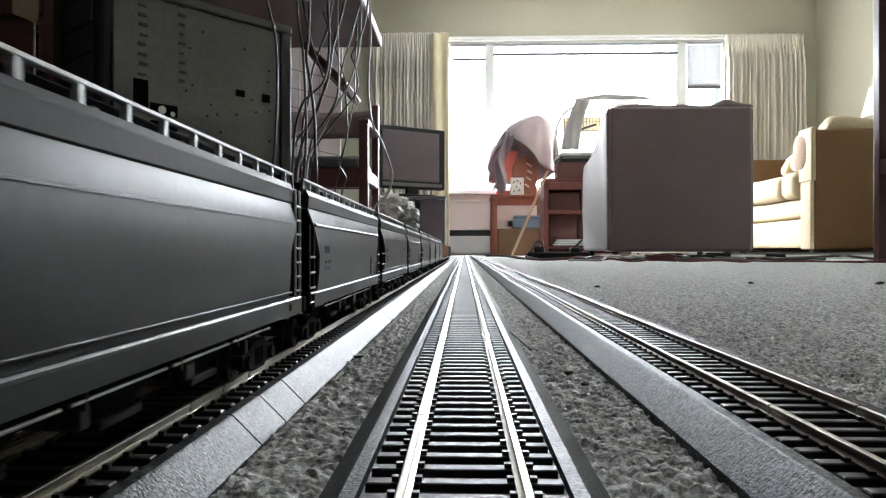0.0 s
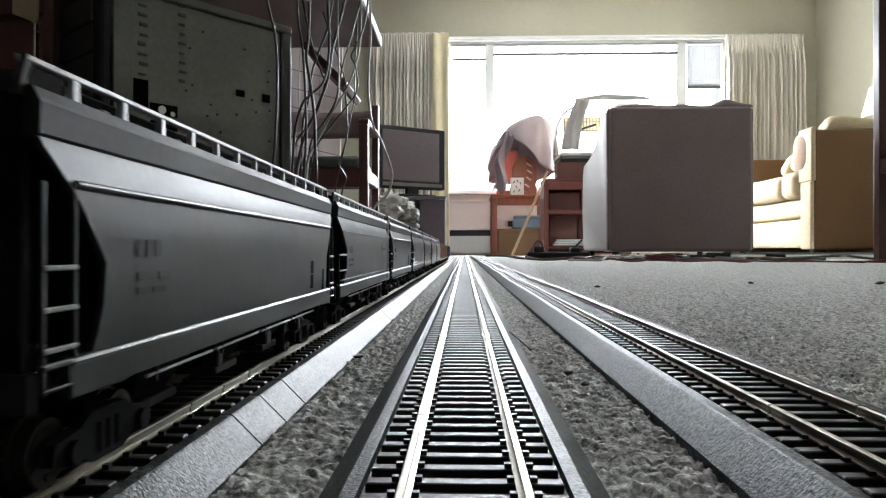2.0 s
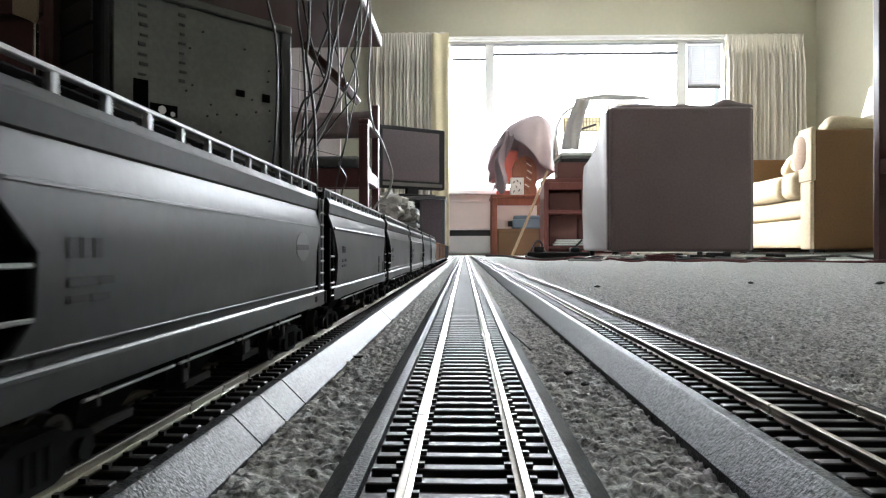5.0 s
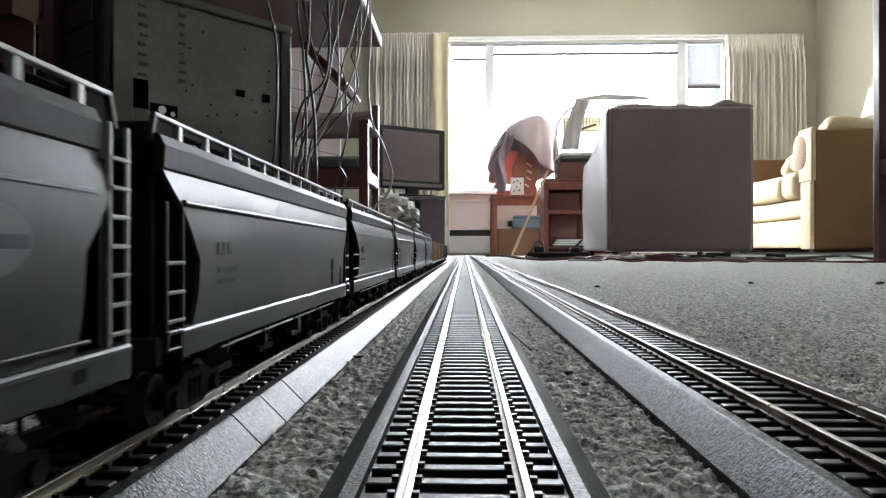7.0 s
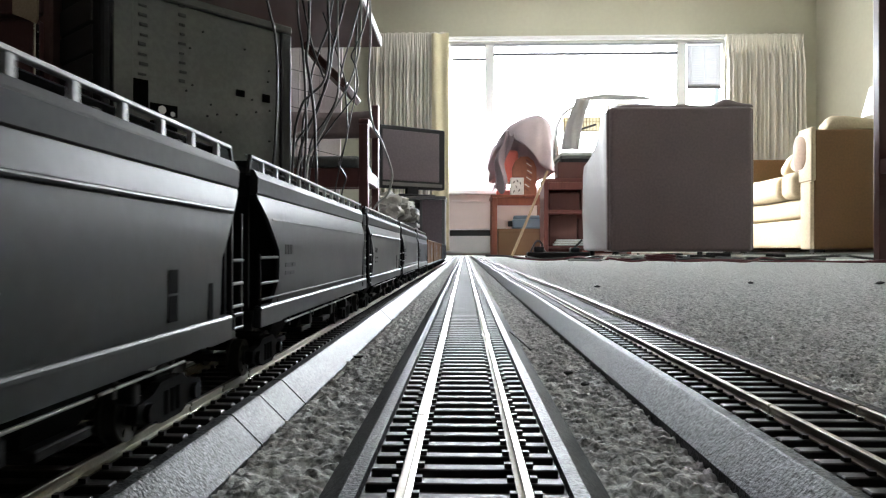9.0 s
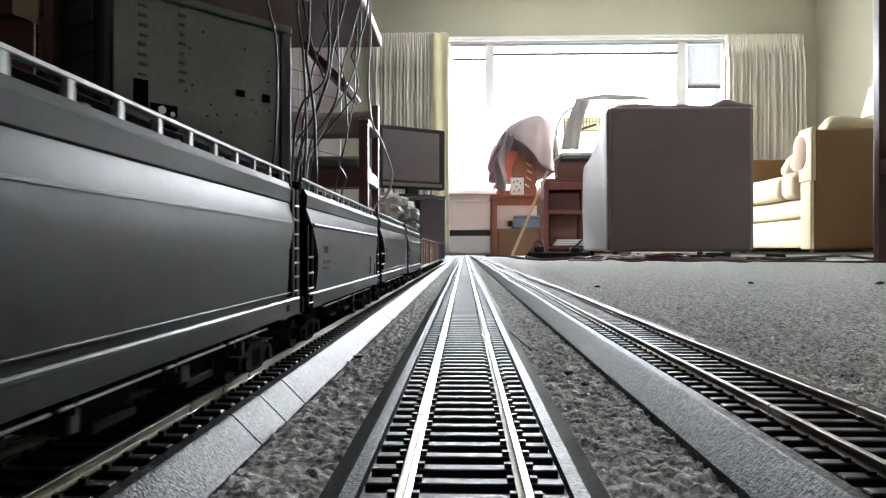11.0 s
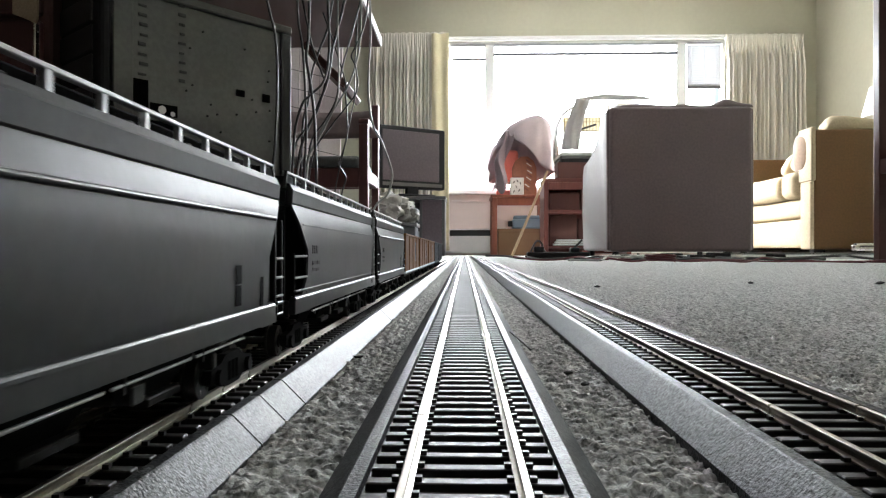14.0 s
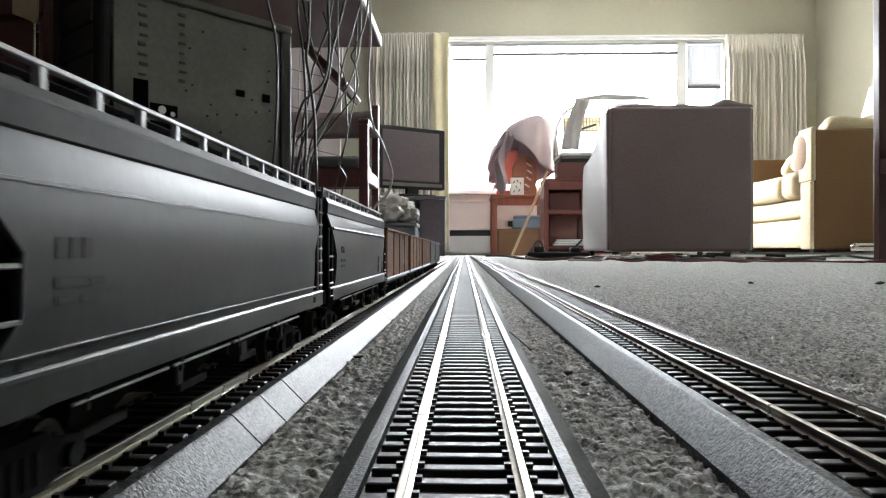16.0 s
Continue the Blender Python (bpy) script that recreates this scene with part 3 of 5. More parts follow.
def hopper_car(rear_ladder, badge):
    """A covered hopper, nose towards -y, origin on the rails under its middle."""
    car = thing("hopper_car", pose(0, 0, 0), "grey covered hopper model car with dark roof and ends", "model train car", "cars of the model train")
    cut = CUT_LADDER if rear_ladder else CUT_PLAIN
    for s in (-1, 1):
        part("side_panel", mm(side_shell(s, cut)), M_GREY, car, "smooth curved grey side", True)
        bm = bmesh.new()
        if rear_ladder:
            prism(bm, [(s * 18.2, 40.5), (s * 18.85, 40.55), (s * 18.8, 41.0), (s * 18.2, 41.25)], -HALF + 12, HALF - 10)
        else:
            rod(bm, (s * 18.6, -HALF + 7.8, 41.2), (s * 18.6, HALF - 7.6, 41.2), 0.6, 12)
        part("side_rib", mm(bm), M_GREY, car)
        bm = bmesh.new()
        a, b = (0.5, 0.5) if rear_ladder else (6.2, 8.5)
        slab(bm, [(-HALF + a, 18.9), (-HALF + a, 14.2), (-HALF + 20, 14.0), (-HALF + 23, 14.8), (HALF - 23, 14.8), (HALF - 20, 14.0), (HALF - b, 14.2), (HALF - b, 18.9)], s * 17.2, s * 19.1)
        bmesh.ops.bevel(bm, geom=list(bm.edges), offset=0.3, segments=2, affect="EDGES", profile=0.5)
        prism(bm, [(s * 17.4, 18.4), (s * 19.25, 18.3), (s * 19.2, 18.8), (s * 18.9, 19.2), (s * 18.4, 19.4), (s * 17.4, 19.45)], -HALF + a + 0.3, HALF - b - 0.3)
        if rear_ladder:
            box(bm, s * 18.3, s * 19.15, -HALF + 1, HALF - 12, 20.6, 21.2, 0.2, 2)
        part("side_sill", mm(bm), M_GREY, car, "grey side sill")
        if not rear_ladder:
            for y in (-HALF + 3.0, HALF - 4.5):
                st = bmesh.new()
                box(st, s * 18.4, s * 19.3, y - 2.9, y + 3.2, 18.6, 19.4, 0.2)
                box(st, s * 18.5, s * 19.2, y - 2.9, y + 3.2, 15.9, 16.4, 0.15)
                for o in (-2.6, 2.9):
                    box(st, s * 18.6, s * 19.1, y + o - 0.3, y + o + 0.3, 16.2, 18.9)
                part("corner_step", mm(st), M_GREY, car, "grey corner step bracket")
        for k in range(4):
            y = -62 + k * 31.5
            # Pale rods draw the bright highlight along the sill's lower edge.
            bm = rod(bmesh.new(), (s * 17.6, y, 12.9), (s * 17.6, y + 29, 12.9), 0.32, 8)
            part("sill_highlight_rod", mm(bm), M_RUNG, car)
            part("hanger", mm(boxed(s * 17.3, s * 17.9, y + 3, y + 3.8, 11.5, 14.8)), M_BLACK, car)
        for y, w in ((-27, 3.0), (9, 4.5), (44, 2.4)):
            part("gate_fitting", mm(boxed(s * 13.5, s * 16.8, y, y + w, 8.5, 12.0, 0.4)), M_BLACK, car)
    roof_front, roof_rear = -HALF + 1.0, HALF - (7.5 if rear_ladder else 1.4)
    roof = [(0, 53.6), (13.5, 53.2), (17.3, 52.3), (17.9, 51.0), (18.3, 50.4), (18.08, 46.75), (17.85, 46.45), (16.8, 46.4)]
    roof = roof + [(-x, z) for x, z in roof[:0:-1]]
    part("roof", mm(prism(bmesh.new(), roof, roof_front, roof_rear)), M_ROOF, car, "dark grey curved roof")
    for e in (-1, 1):
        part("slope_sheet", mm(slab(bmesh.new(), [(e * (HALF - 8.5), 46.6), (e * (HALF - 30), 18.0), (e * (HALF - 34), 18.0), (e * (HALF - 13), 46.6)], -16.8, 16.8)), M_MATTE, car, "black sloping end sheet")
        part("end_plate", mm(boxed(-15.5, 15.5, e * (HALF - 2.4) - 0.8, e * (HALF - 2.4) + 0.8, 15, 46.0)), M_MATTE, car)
        # Black here takes in the shadow under the eave at the car end.
        part("roof_end", mm(slab(bmesh.new(), [(e * (HALF - 0.4), 46.0), (e * (HALF - 0.2), 50.0), (e * (HALF - 1.2), 52.0), (e * (HALF - 3), 54.8), (e * (HALF - 9), 54.8), (e * (HALF - 9), 46.0)], -16.2, 16.2)), M_MATTE, car, "black roof end, eave shadow in its colour")
        part("end_sill", mm(boxed(-17.0, 17.0, e * (HALF - 1.4) - 1.2, e * (HALF - 1.4) + 1.2, 13.5, 18.2)), M_BLACK, car)
    part("underframe", mm(box(bmesh.new(), -4, 4, -HALF + 1, HALF - 1, 10.5, 18.0, 0.4)), M_BLACK, car)
    for k in range(3):
        y = -38 + 38 * k
        bm = bmesh.new()
        v = [bm.verts.new(p) for p in ((-15, y - 17, 19), (15, y - 17, 19), (15, y + 17, 19), (-15, y + 17, 19), (-7, y - 7, 5.0), (7, y - 7, 5.0), (7, y + 7, 5.0), (-7, y + 7, 5.0))]
        for f in ((0, 1, 5, 4), (1, 2, 6, 5), (2, 3, 7, 6), (3, 0, 4, 7), (4, 5, 6, 7), (0, 1, 2, 3)):
            bm.faces.new([v[i] for i in f])
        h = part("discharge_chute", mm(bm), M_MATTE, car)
        part("outlet_gate", mm(boxed(-9.5, 9.5, y - 7.5, y + 7.5, 3.6, 5.4, 0.3)), M_BLACK, h)
    for s in (-1, 1):
        bm = bmesh.new()
        box(bm, s * 15.0, s * 16.5, -HALF + 1.2, HALF - 1.2, 55.3, 56.1, 0.15)
        for k in range(13):
            y = -HALF + 12 + 13.56 * k
            box(bm, s * 15.4, s * 16.4, y - 0.75, y + 0.75, 52.2, 55.35)
        part("roof_walk", mm(bm), M_WALK, car, "light grey raised roof walk edge")
        for e in (-1, 1):
            strut = slab(bmesh.new(), [(e * (HALF - 1.2), 56.1), (e * (HALF + 0.6), 51.0), (e * (HALF - 0.3), 50.9), (e * (HALF - 2.2), 55.5)], s * 15.6, s * 16.5)
            part("walk_strut", mm(strut), M_ROOF, car)
        for y in (-70, -43, -20, 12, 36, 66):
            part("hatch_latch", mm(boxed(s * 14.0, s * 14.8, y, y + 2.0, 53.0, 53.6, 0.15)), M_STEEL, car)
    # Block fills the gaps between walk posts with the darkness of their shade.
    part("hatch_trough", mm(boxed(-13.9, 13.9, -HALF + 5.5, HALF - 5.5, 50.0, 55.2, 0.4)), M_HOLE, car, "hatch row, black with the shade below the walk")
    for s in (-1, 1):
        grabs = (20.8, 25.7, 30.7)
        if rear_ladder:
            ladder(car, s * 18.4, HALF - 5.9, HALF - 0.7, 14.0, 50.8, [16.8 + 4.15 * k for k in range(8)], M_RUNG)
            ladder(car, s * 18.4, -HALF + 1.6, -HALF + 17.0, 18.5, 32.0, (24.8, 31.1), M_MATTE)
        else:
            ladder(car, s * 18.4, HALF - 7.2, HALF - 0.7, 15.5, 41.0, grabs, M_BLACK)
            ladder(car, s * 18.4, -HALF + 1.0, -HALF + 7.8, 15.5, 41.0, grabs, M_BLACK)
    for e in (-1, 1):
        bm = bmesh.new()
        box(bm, -2.2, 2.2, e * (HALF + 2) - 5, e * (HALF + 2) + 4, 7.6, 10.6, 0.6)
        rod(bm, (0, e * (HALF + 3), 4.5), (0, e * (HALF + 3), 8), 0.5, 6)
        part("coupler", mm(bm), M_BLACK, car, "black knuckle coupler")
    side = lambda z: half_width(z)
    bar_marks(car, side, -HALF + 24, 33.2, (2.2, 2.2, 2.2), 2.6, M_LETTER, "lettering_bar")
    bar_marks(car, side, -HALF + 24, 28.9, (7, 4), 1.2, M_LETTER, "lettering_bar")
    bar_marks(car, side, -HALF + 24, 26.7, (5, 5), 1.0, M_LETTER, "lettering_bar")
    if not rear_ladder:
        bar_marks(car, side, HALF - 40.2, 27.6, (3.6,), 4.0, M_MARK, "data_panel")
        bar_marks(car, side, HALF - 40.2, 23.0, (3.6,), 4.4, M_MARK, "data_panel")
        bar_marks(car, side, HALF - 22, 23.0, (2.4,), 7.0, M_MARK, "data_panel")
    else:
        bar_marks(car, lambda z: 19.1, HALF - 16, 16.8, (3.0,), 1.8, M_MARK, "data_panel")
    if badge:
        bm = rod(bmesh.new(), (18.5, 0, 0), (19.07, 0, 0), 1.0, 40)
        for v in bm.verts:
            v.co.y, v.co.z = v.co.y * 8.6 + HALF - 33, v.co.z * 4.3 + 34.0
        part("round_badge", mm(bm), M_PALE, car, "pale oval emblem")
        part("badge_band", mm(boxed(18.9, 19.12, HALF - 41.0, HALF - 25.0, 33.0, 34.6)), M_LETTER, car)
    for y in (-66, 66):
        truck(car, y)
        for o in (-10.2, 10.2):
            wheelset(car, y + o)
    return car


def box_hopper(dark):
    """An open-topped ribbed car."""
    if dark:
        car = thing("flat_side_car", pose(0, 0, 0), "black ribbed model hopper car at the tail of the train", "model train car", "tail cars of the model train")
    else:
        car = thing("ore_hopper_car", pose(0, 0, 0), "oxide-brown ribbed model hopper car rolling on the track", "model train car", "brown cars of the model train")
    mat = M_BLACK if dark else M_BROWN
    for s in (-1, 1):
        part("side_panel", mm(boxed(s * 16.8, s * 17.8, -90, 90, 15, 46, 0.2)), mat, car)
        for k in range(5):
            part("side_rib", mm(boxed(s * 17.7, s * 18.3, -89 + k * 44.0, -87.4 + k * 44.0, 15, 46, 0.2)), mat, car)
        part("top_rail", mm(boxed(s * 16.6, s * 18.8, -91, 91, 46, 47.6, 0.2)), mat, car)
        part("side_sill", mm(boxed(s * 16.6, s * 18.6, -91, 91, 13, 15, 0.2)), M_WALK if not dark else mat, car)
    for e in (-1, 1):
        part("end_panel", mm(boxed(-16.8, 16.8, e * 89 - 0.6, e * 89 + 0.6, 15, 46.5)), mat, car)
        part("coupler", mm(boxed(-2.2, 2.2, e * 94 - 5, e * 94 + 4, 7.6, 10.6, 0.6)), M_BLACK, car)
    part("floor_pan", mm(boxed(-16.8, 16.8, -88, 88, 11, 15)), M_BLACK, car)
    part("load", mm(boxed(-16.6, 16.6, -88, 88, 15, 43)), M_BLACK, car)
    if not dark:
        for y in (-44, 36):
            part("pale_stripe", mm(boxed(17.75, 18.0, y, y + 3, 22, 42)), M_WALK, car)
    for y in (-64, 64):
        truck(car, y)
        for o in (-10.2, 10.2):
            wheelset(car, y + o)
    return car


SPEED, SPACING, BROWN_FRONT, RAIL_TOP = 0.0715, 0.196, 1.5895, 0.0085
TRAIN = []


def train():
    plain, laddered, badged = hopper_car(False, False), hopper_car(True, False), hopper_car(True, True)
    used = set()
    for k in range(8):
        kind = plain if k % 2 == 0 else (badged if k == 5 else laddered)
        at = pose(LEFT_X, BROWN_FRONT - SPACING * (k + 0.5), RAIL_TOP)
        car = kind if kind.name not in used else copy_thing(kind, at)
        used.add(kind.name)
        car.matrix_basis = at
        TRAIN.append(car)
    brown, dark = box_hopper(False), box_hopper(True)
    for k in range(5):
        first = brown if k < 3 else dark
        at = pose(LEFT_X, BROWN_FRONT + SPACING * (k + 0.5), RAIL_TOP)
        car = first if k in (0, 3) else copy_thing(first, at)
        car.matrix_basis = at
        TRAIN.append(car)


def motions():
    far = [(0.0, 2.62), (10.5, 2.25), (11.3, 2.145), (12.3, 2.095), (13.3, 2.06), (14.0, 2.055), (16.0, 2.05)]
    walk(ENGINE, [(t, pose(x, 3.61, 0.031, 0, 0, 90)) for t, x in far])
    for car in TRAIN:
        x, y, z = car.matrix_basis.translation
        walk(car, [(t, pose(x, y - SPEED * t, z)) for t in (0.0, 4.0, 8.0, 12.0, 16.0)])
        for w in [c for c in car.children if c.name.startswith("wheelset")]:
            p = w.matrix_basis.translation.copy()
            turn = math.degrees(SPEED / 0.0048)
            walk(w, [(k / 10, pose(p.x, p.y, p.z, turn * k / 10)) for k in range(161)])


# ---------------------------------------------------------------- furniture
def leg(bm, x, y, z0, z1, w, d, bevel=0.004):
    return box(bm, x - w / 2, x + w / 2, y - d / 2, y + d / 2, z0, z1, bevel, 2)


def rounded(x0, x1, y0, y1, z0, z1, r, seg=4):
    return boxed(x0, x1, y0, y1, z0, z1, r, seg)


def recliner():
    c = thing("armchair", pose(0.84, 4.1, 0), "bulky brown upholstered armchair seen from behind", "armchair")
    w = 0.815
    part("back", rounded(0.0, w, 0.0, 0.26, 0.035, 0.872, 0.022), M_LEATHER, c, "smooth brown upholstered back", True)
    arm = [(0.02, 0.04), (0.84, 0.04), (0.87, 0.3), (0.86, 0.58), (0.82, 0.635), (0.5, 0.66), (0.33, 0.70), (0.2, 0.86), (0.02, 0.868)]
    for x in (-0.015, w - 0.145):
        bm = slab(bmesh.new(), arm, x, x + 0.16)
        bmesh.ops.bevel(bm, geom=list(bm.edges), offset=0.018, segments=3, affect="EDGES", profile=0.5)
        part("arm", bm, M_LEATHER, c, "padded side and arm", True)
    part("seat", rounded(0.15, w - 0.15, 0.2, 0.85, 0.1, 0.45, 0.05), M_LEATHER, c, "", True)
    for x in (0.04, w - 0.04):
        for y in (0.04, 0.8):
            part("foot", rod(bmesh.new(), (x, y, 0.0), (x, y, 0.05), 0.018, 12), M_BLACK, c)
    b = thing("folded_blanket", pose(0.86, 4.16, 0.872), "rumpled dark throw lying over the armchair top", "blanket")

    def f(u, v):
        h = 0.018 + 0.028 * math.exp(-((u - 0.82) / 0.07) ** 2) + 0.02 * math.exp(-((u - 0.5) / 0.09) ** 2) + 0.012 * math.sin(u * 9)
        return (0.03 + 0.78 * u, 0.2 * (v - 0.1), (h * math.sin(math.pi * min(1, max(0, v)) ** 0.6) if 0 < v < 1 else 0.0) + 0.003)

    thick(part("cloth", sheet(bmesh.new(), 40, 10, f), M_LEATHER, b, "", True), 0.004)


def sofa():
    s = thing("sofa", pose(2.29, 4.7, 0), "tan fabric sofa with cream covers, sunlit from the window", "sofa")
    part("end_panel", rounded(0.0, 0.9, 0.0, 0.16, 0.05, 0.84, 0.02), M_SOFA, s, "flat tan end panel, its shade in the colour", True)
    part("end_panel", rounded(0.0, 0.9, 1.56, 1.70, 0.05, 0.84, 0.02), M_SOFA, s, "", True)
    # Cream strips also carry the lit left edge of the arm.
    part("arm_cover", rounded(-0.018, 0.012, -0.006, 0.18, 0.50, 0.855, 0.010), M_SOFA_LIGHT, s, "cream cover over the arm, carrying its lit edge", True)
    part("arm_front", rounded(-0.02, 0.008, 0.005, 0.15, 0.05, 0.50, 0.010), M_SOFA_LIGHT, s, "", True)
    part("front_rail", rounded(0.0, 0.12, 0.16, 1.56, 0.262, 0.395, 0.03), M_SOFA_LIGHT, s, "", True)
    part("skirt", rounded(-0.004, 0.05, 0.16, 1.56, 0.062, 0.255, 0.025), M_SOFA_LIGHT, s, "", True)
    part("frame", rounded(0.05, 0.9, 0.15, 1.57, 0.08, 0.39, 0.01), M_SOFA, s)
    part("backrest", rounded(0.68, 0.9, 0.16, 1.56, 0.39, 0.86, 0.05), M_SOFA, s, "", True)
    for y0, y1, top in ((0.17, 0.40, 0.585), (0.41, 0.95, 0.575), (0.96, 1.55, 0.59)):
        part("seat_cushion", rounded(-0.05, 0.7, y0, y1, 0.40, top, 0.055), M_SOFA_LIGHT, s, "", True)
    for x in (0.04, 0.85):
        for y in (0.05, 1.63):
            part("foot", boxed(x - 0.03, x + 0.03, y - 0.03, y + 0.03, 0, 0.06, 0.004), M_BLACK, s)
    for n, (x, y, z, r, a) in enumerate(((0.07, 0.3, 0.61, 0.13, 10), (0.13, 0.66, 0.61, 0.10, -12), (0.3, 0.5, 0.61, 0.14, 25))):
        p = thing("cushion", pose(2.29 + x, 4.7 + y, z - 0.02, 0, 30, a), "rumpled cream cushion on the sofa", "cushion", "cushions on the sofa")
        bm = bmesh.new()
        bmesh.ops.create_uvsphere(bm, u_segments=20, v_segments=12, radius=1.0)
        for v in bm.verts:
            q = v.co.copy()
            v.co = (math.copysign(abs(q.x) ** 0.6, q.x) * 0.07, math.copysign(abs(q.y) ** 0.6, q.y) * r, r * 0.9 + math.copysign(abs(q.z) ** 0.6, q.z) * r * 0.9)
        part("filling", bm, M_SOFA_LIGHT, p, "", True)
    p = thing("lampshade", pose(2.80, 4.80, 0.935), "pale grey lampshade standing on the folded throw", "lampshade")
    bm = bmesh.new()
    rings = [[bm.verts.new((q * math.cos(t), q * math.sin(t), z)) for t in (2 * math.pi * k / 28 for k in range(28))] for q, z in ((0.135, 0.0), (0.085, 0.2), (0.082, 0.2), (0.132, 0.0))]
    for a, c in zip(rings, rings[1:] + rings[:1]):
        for k in range(28):
            bm.faces.new((a[k], a[(k + 1) % 28], c[(k + 1) % 28], c[k]))
    part("shade", bm, M_WHITE, p, "", True)
    part("fitter", rod(bmesh.new(), (-0.084, 0, 0.19), (0.084, 0, 0.19), 0.003, 6), M_STEEL, p)
    arm = bmesh.new()
    bmesh.ops.create_uvsphere(arm, u_segments=24, v_segments=14, radius=1.0)
    for v in arm.verts:
        q = v.co.copy()
        v.co = (0.022 + math.copysign(abs(q.x) ** 0.6, q.x) * 0.05, 0.16 + q.y * 0.13, 0.70 + math.copysign(abs(q.z) ** 0.6, q.z) * 0.14 + 0.01 * math.sin(9 * q.x))
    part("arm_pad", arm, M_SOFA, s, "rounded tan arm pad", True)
    b = thing("throw_blanket", pose(2.29, 4.7, 0.84), "cream folded throw lying along the sofa end", "blanket")

    def f(u, v):
        return (0.10 + 0.77 * u, 0.02 + 0.16 * v + 0.01 * math.sin(u * 14), 0.004 + (0.1 - 0.02 * u) * min(1.0, 14 * u, 14 * (1 - u)) ** 0.5 * math.sin(math.pi * v) ** 0.35 * (0.9 + 0.1 * math.sin(11 * u)))

    thick(part("cloth", sheet(bmesh.new(), 36, 12, f), M_SOFA_LIGHT, b, "", True), 0.006)


def side_table():
    t = thing("side_table", pose(0.225, 6.05, 0), "red-brown wooden side table below the window", "side table")
    part("tabletop", boxed(0, 0.49, 0, 0.42, 0.497, 0.52, 0.004, 2), M_OAK, t)
    part("apron", boxed(0.02, 0.47, 0.015, 0.035, 0.43, 0.497), M_OAK, t)
    for x in (0.033, 0.457):
        for y in (0.03, 0.39):
            part("leg", leg(bmesh.new(), x, y, 0, 0.497, 0.045, 0.045), M_OAK, t)
    b = thing("storage_box", pose(0.29, 6.1, 0), "plain brown panelled box under the side table", "box")
    part("body", boxed(0, 0.37, 0, 0.26, 0, 0.22, 0.004), M_BOXPANEL, b)
    part("lid", boxed(-0.006, 0.376, -0.006, 0.266, 0.2, 0.232, 0.004), M_BOXPANEL, b)
    p = thing("plastic_case", pose(0.40, 6.12, 0.232), "blue-grey plastic case on the brown box", "case")
    part("body", boxed(0.02, 0.26, 0, 0.18, 0, 0.085, 0.012, 2), M_BLUE, p)
    part("lid", boxed(0.03, 0.25, 0.005, 0.175, 0.085, 0.115, 0.01, 2), M_BLUE, p)
    part("handle", boxed(-0.02, 0.03, 0.06, 0.1, 0.02, 0.07, 0.01, 2), M_BLACK, p)


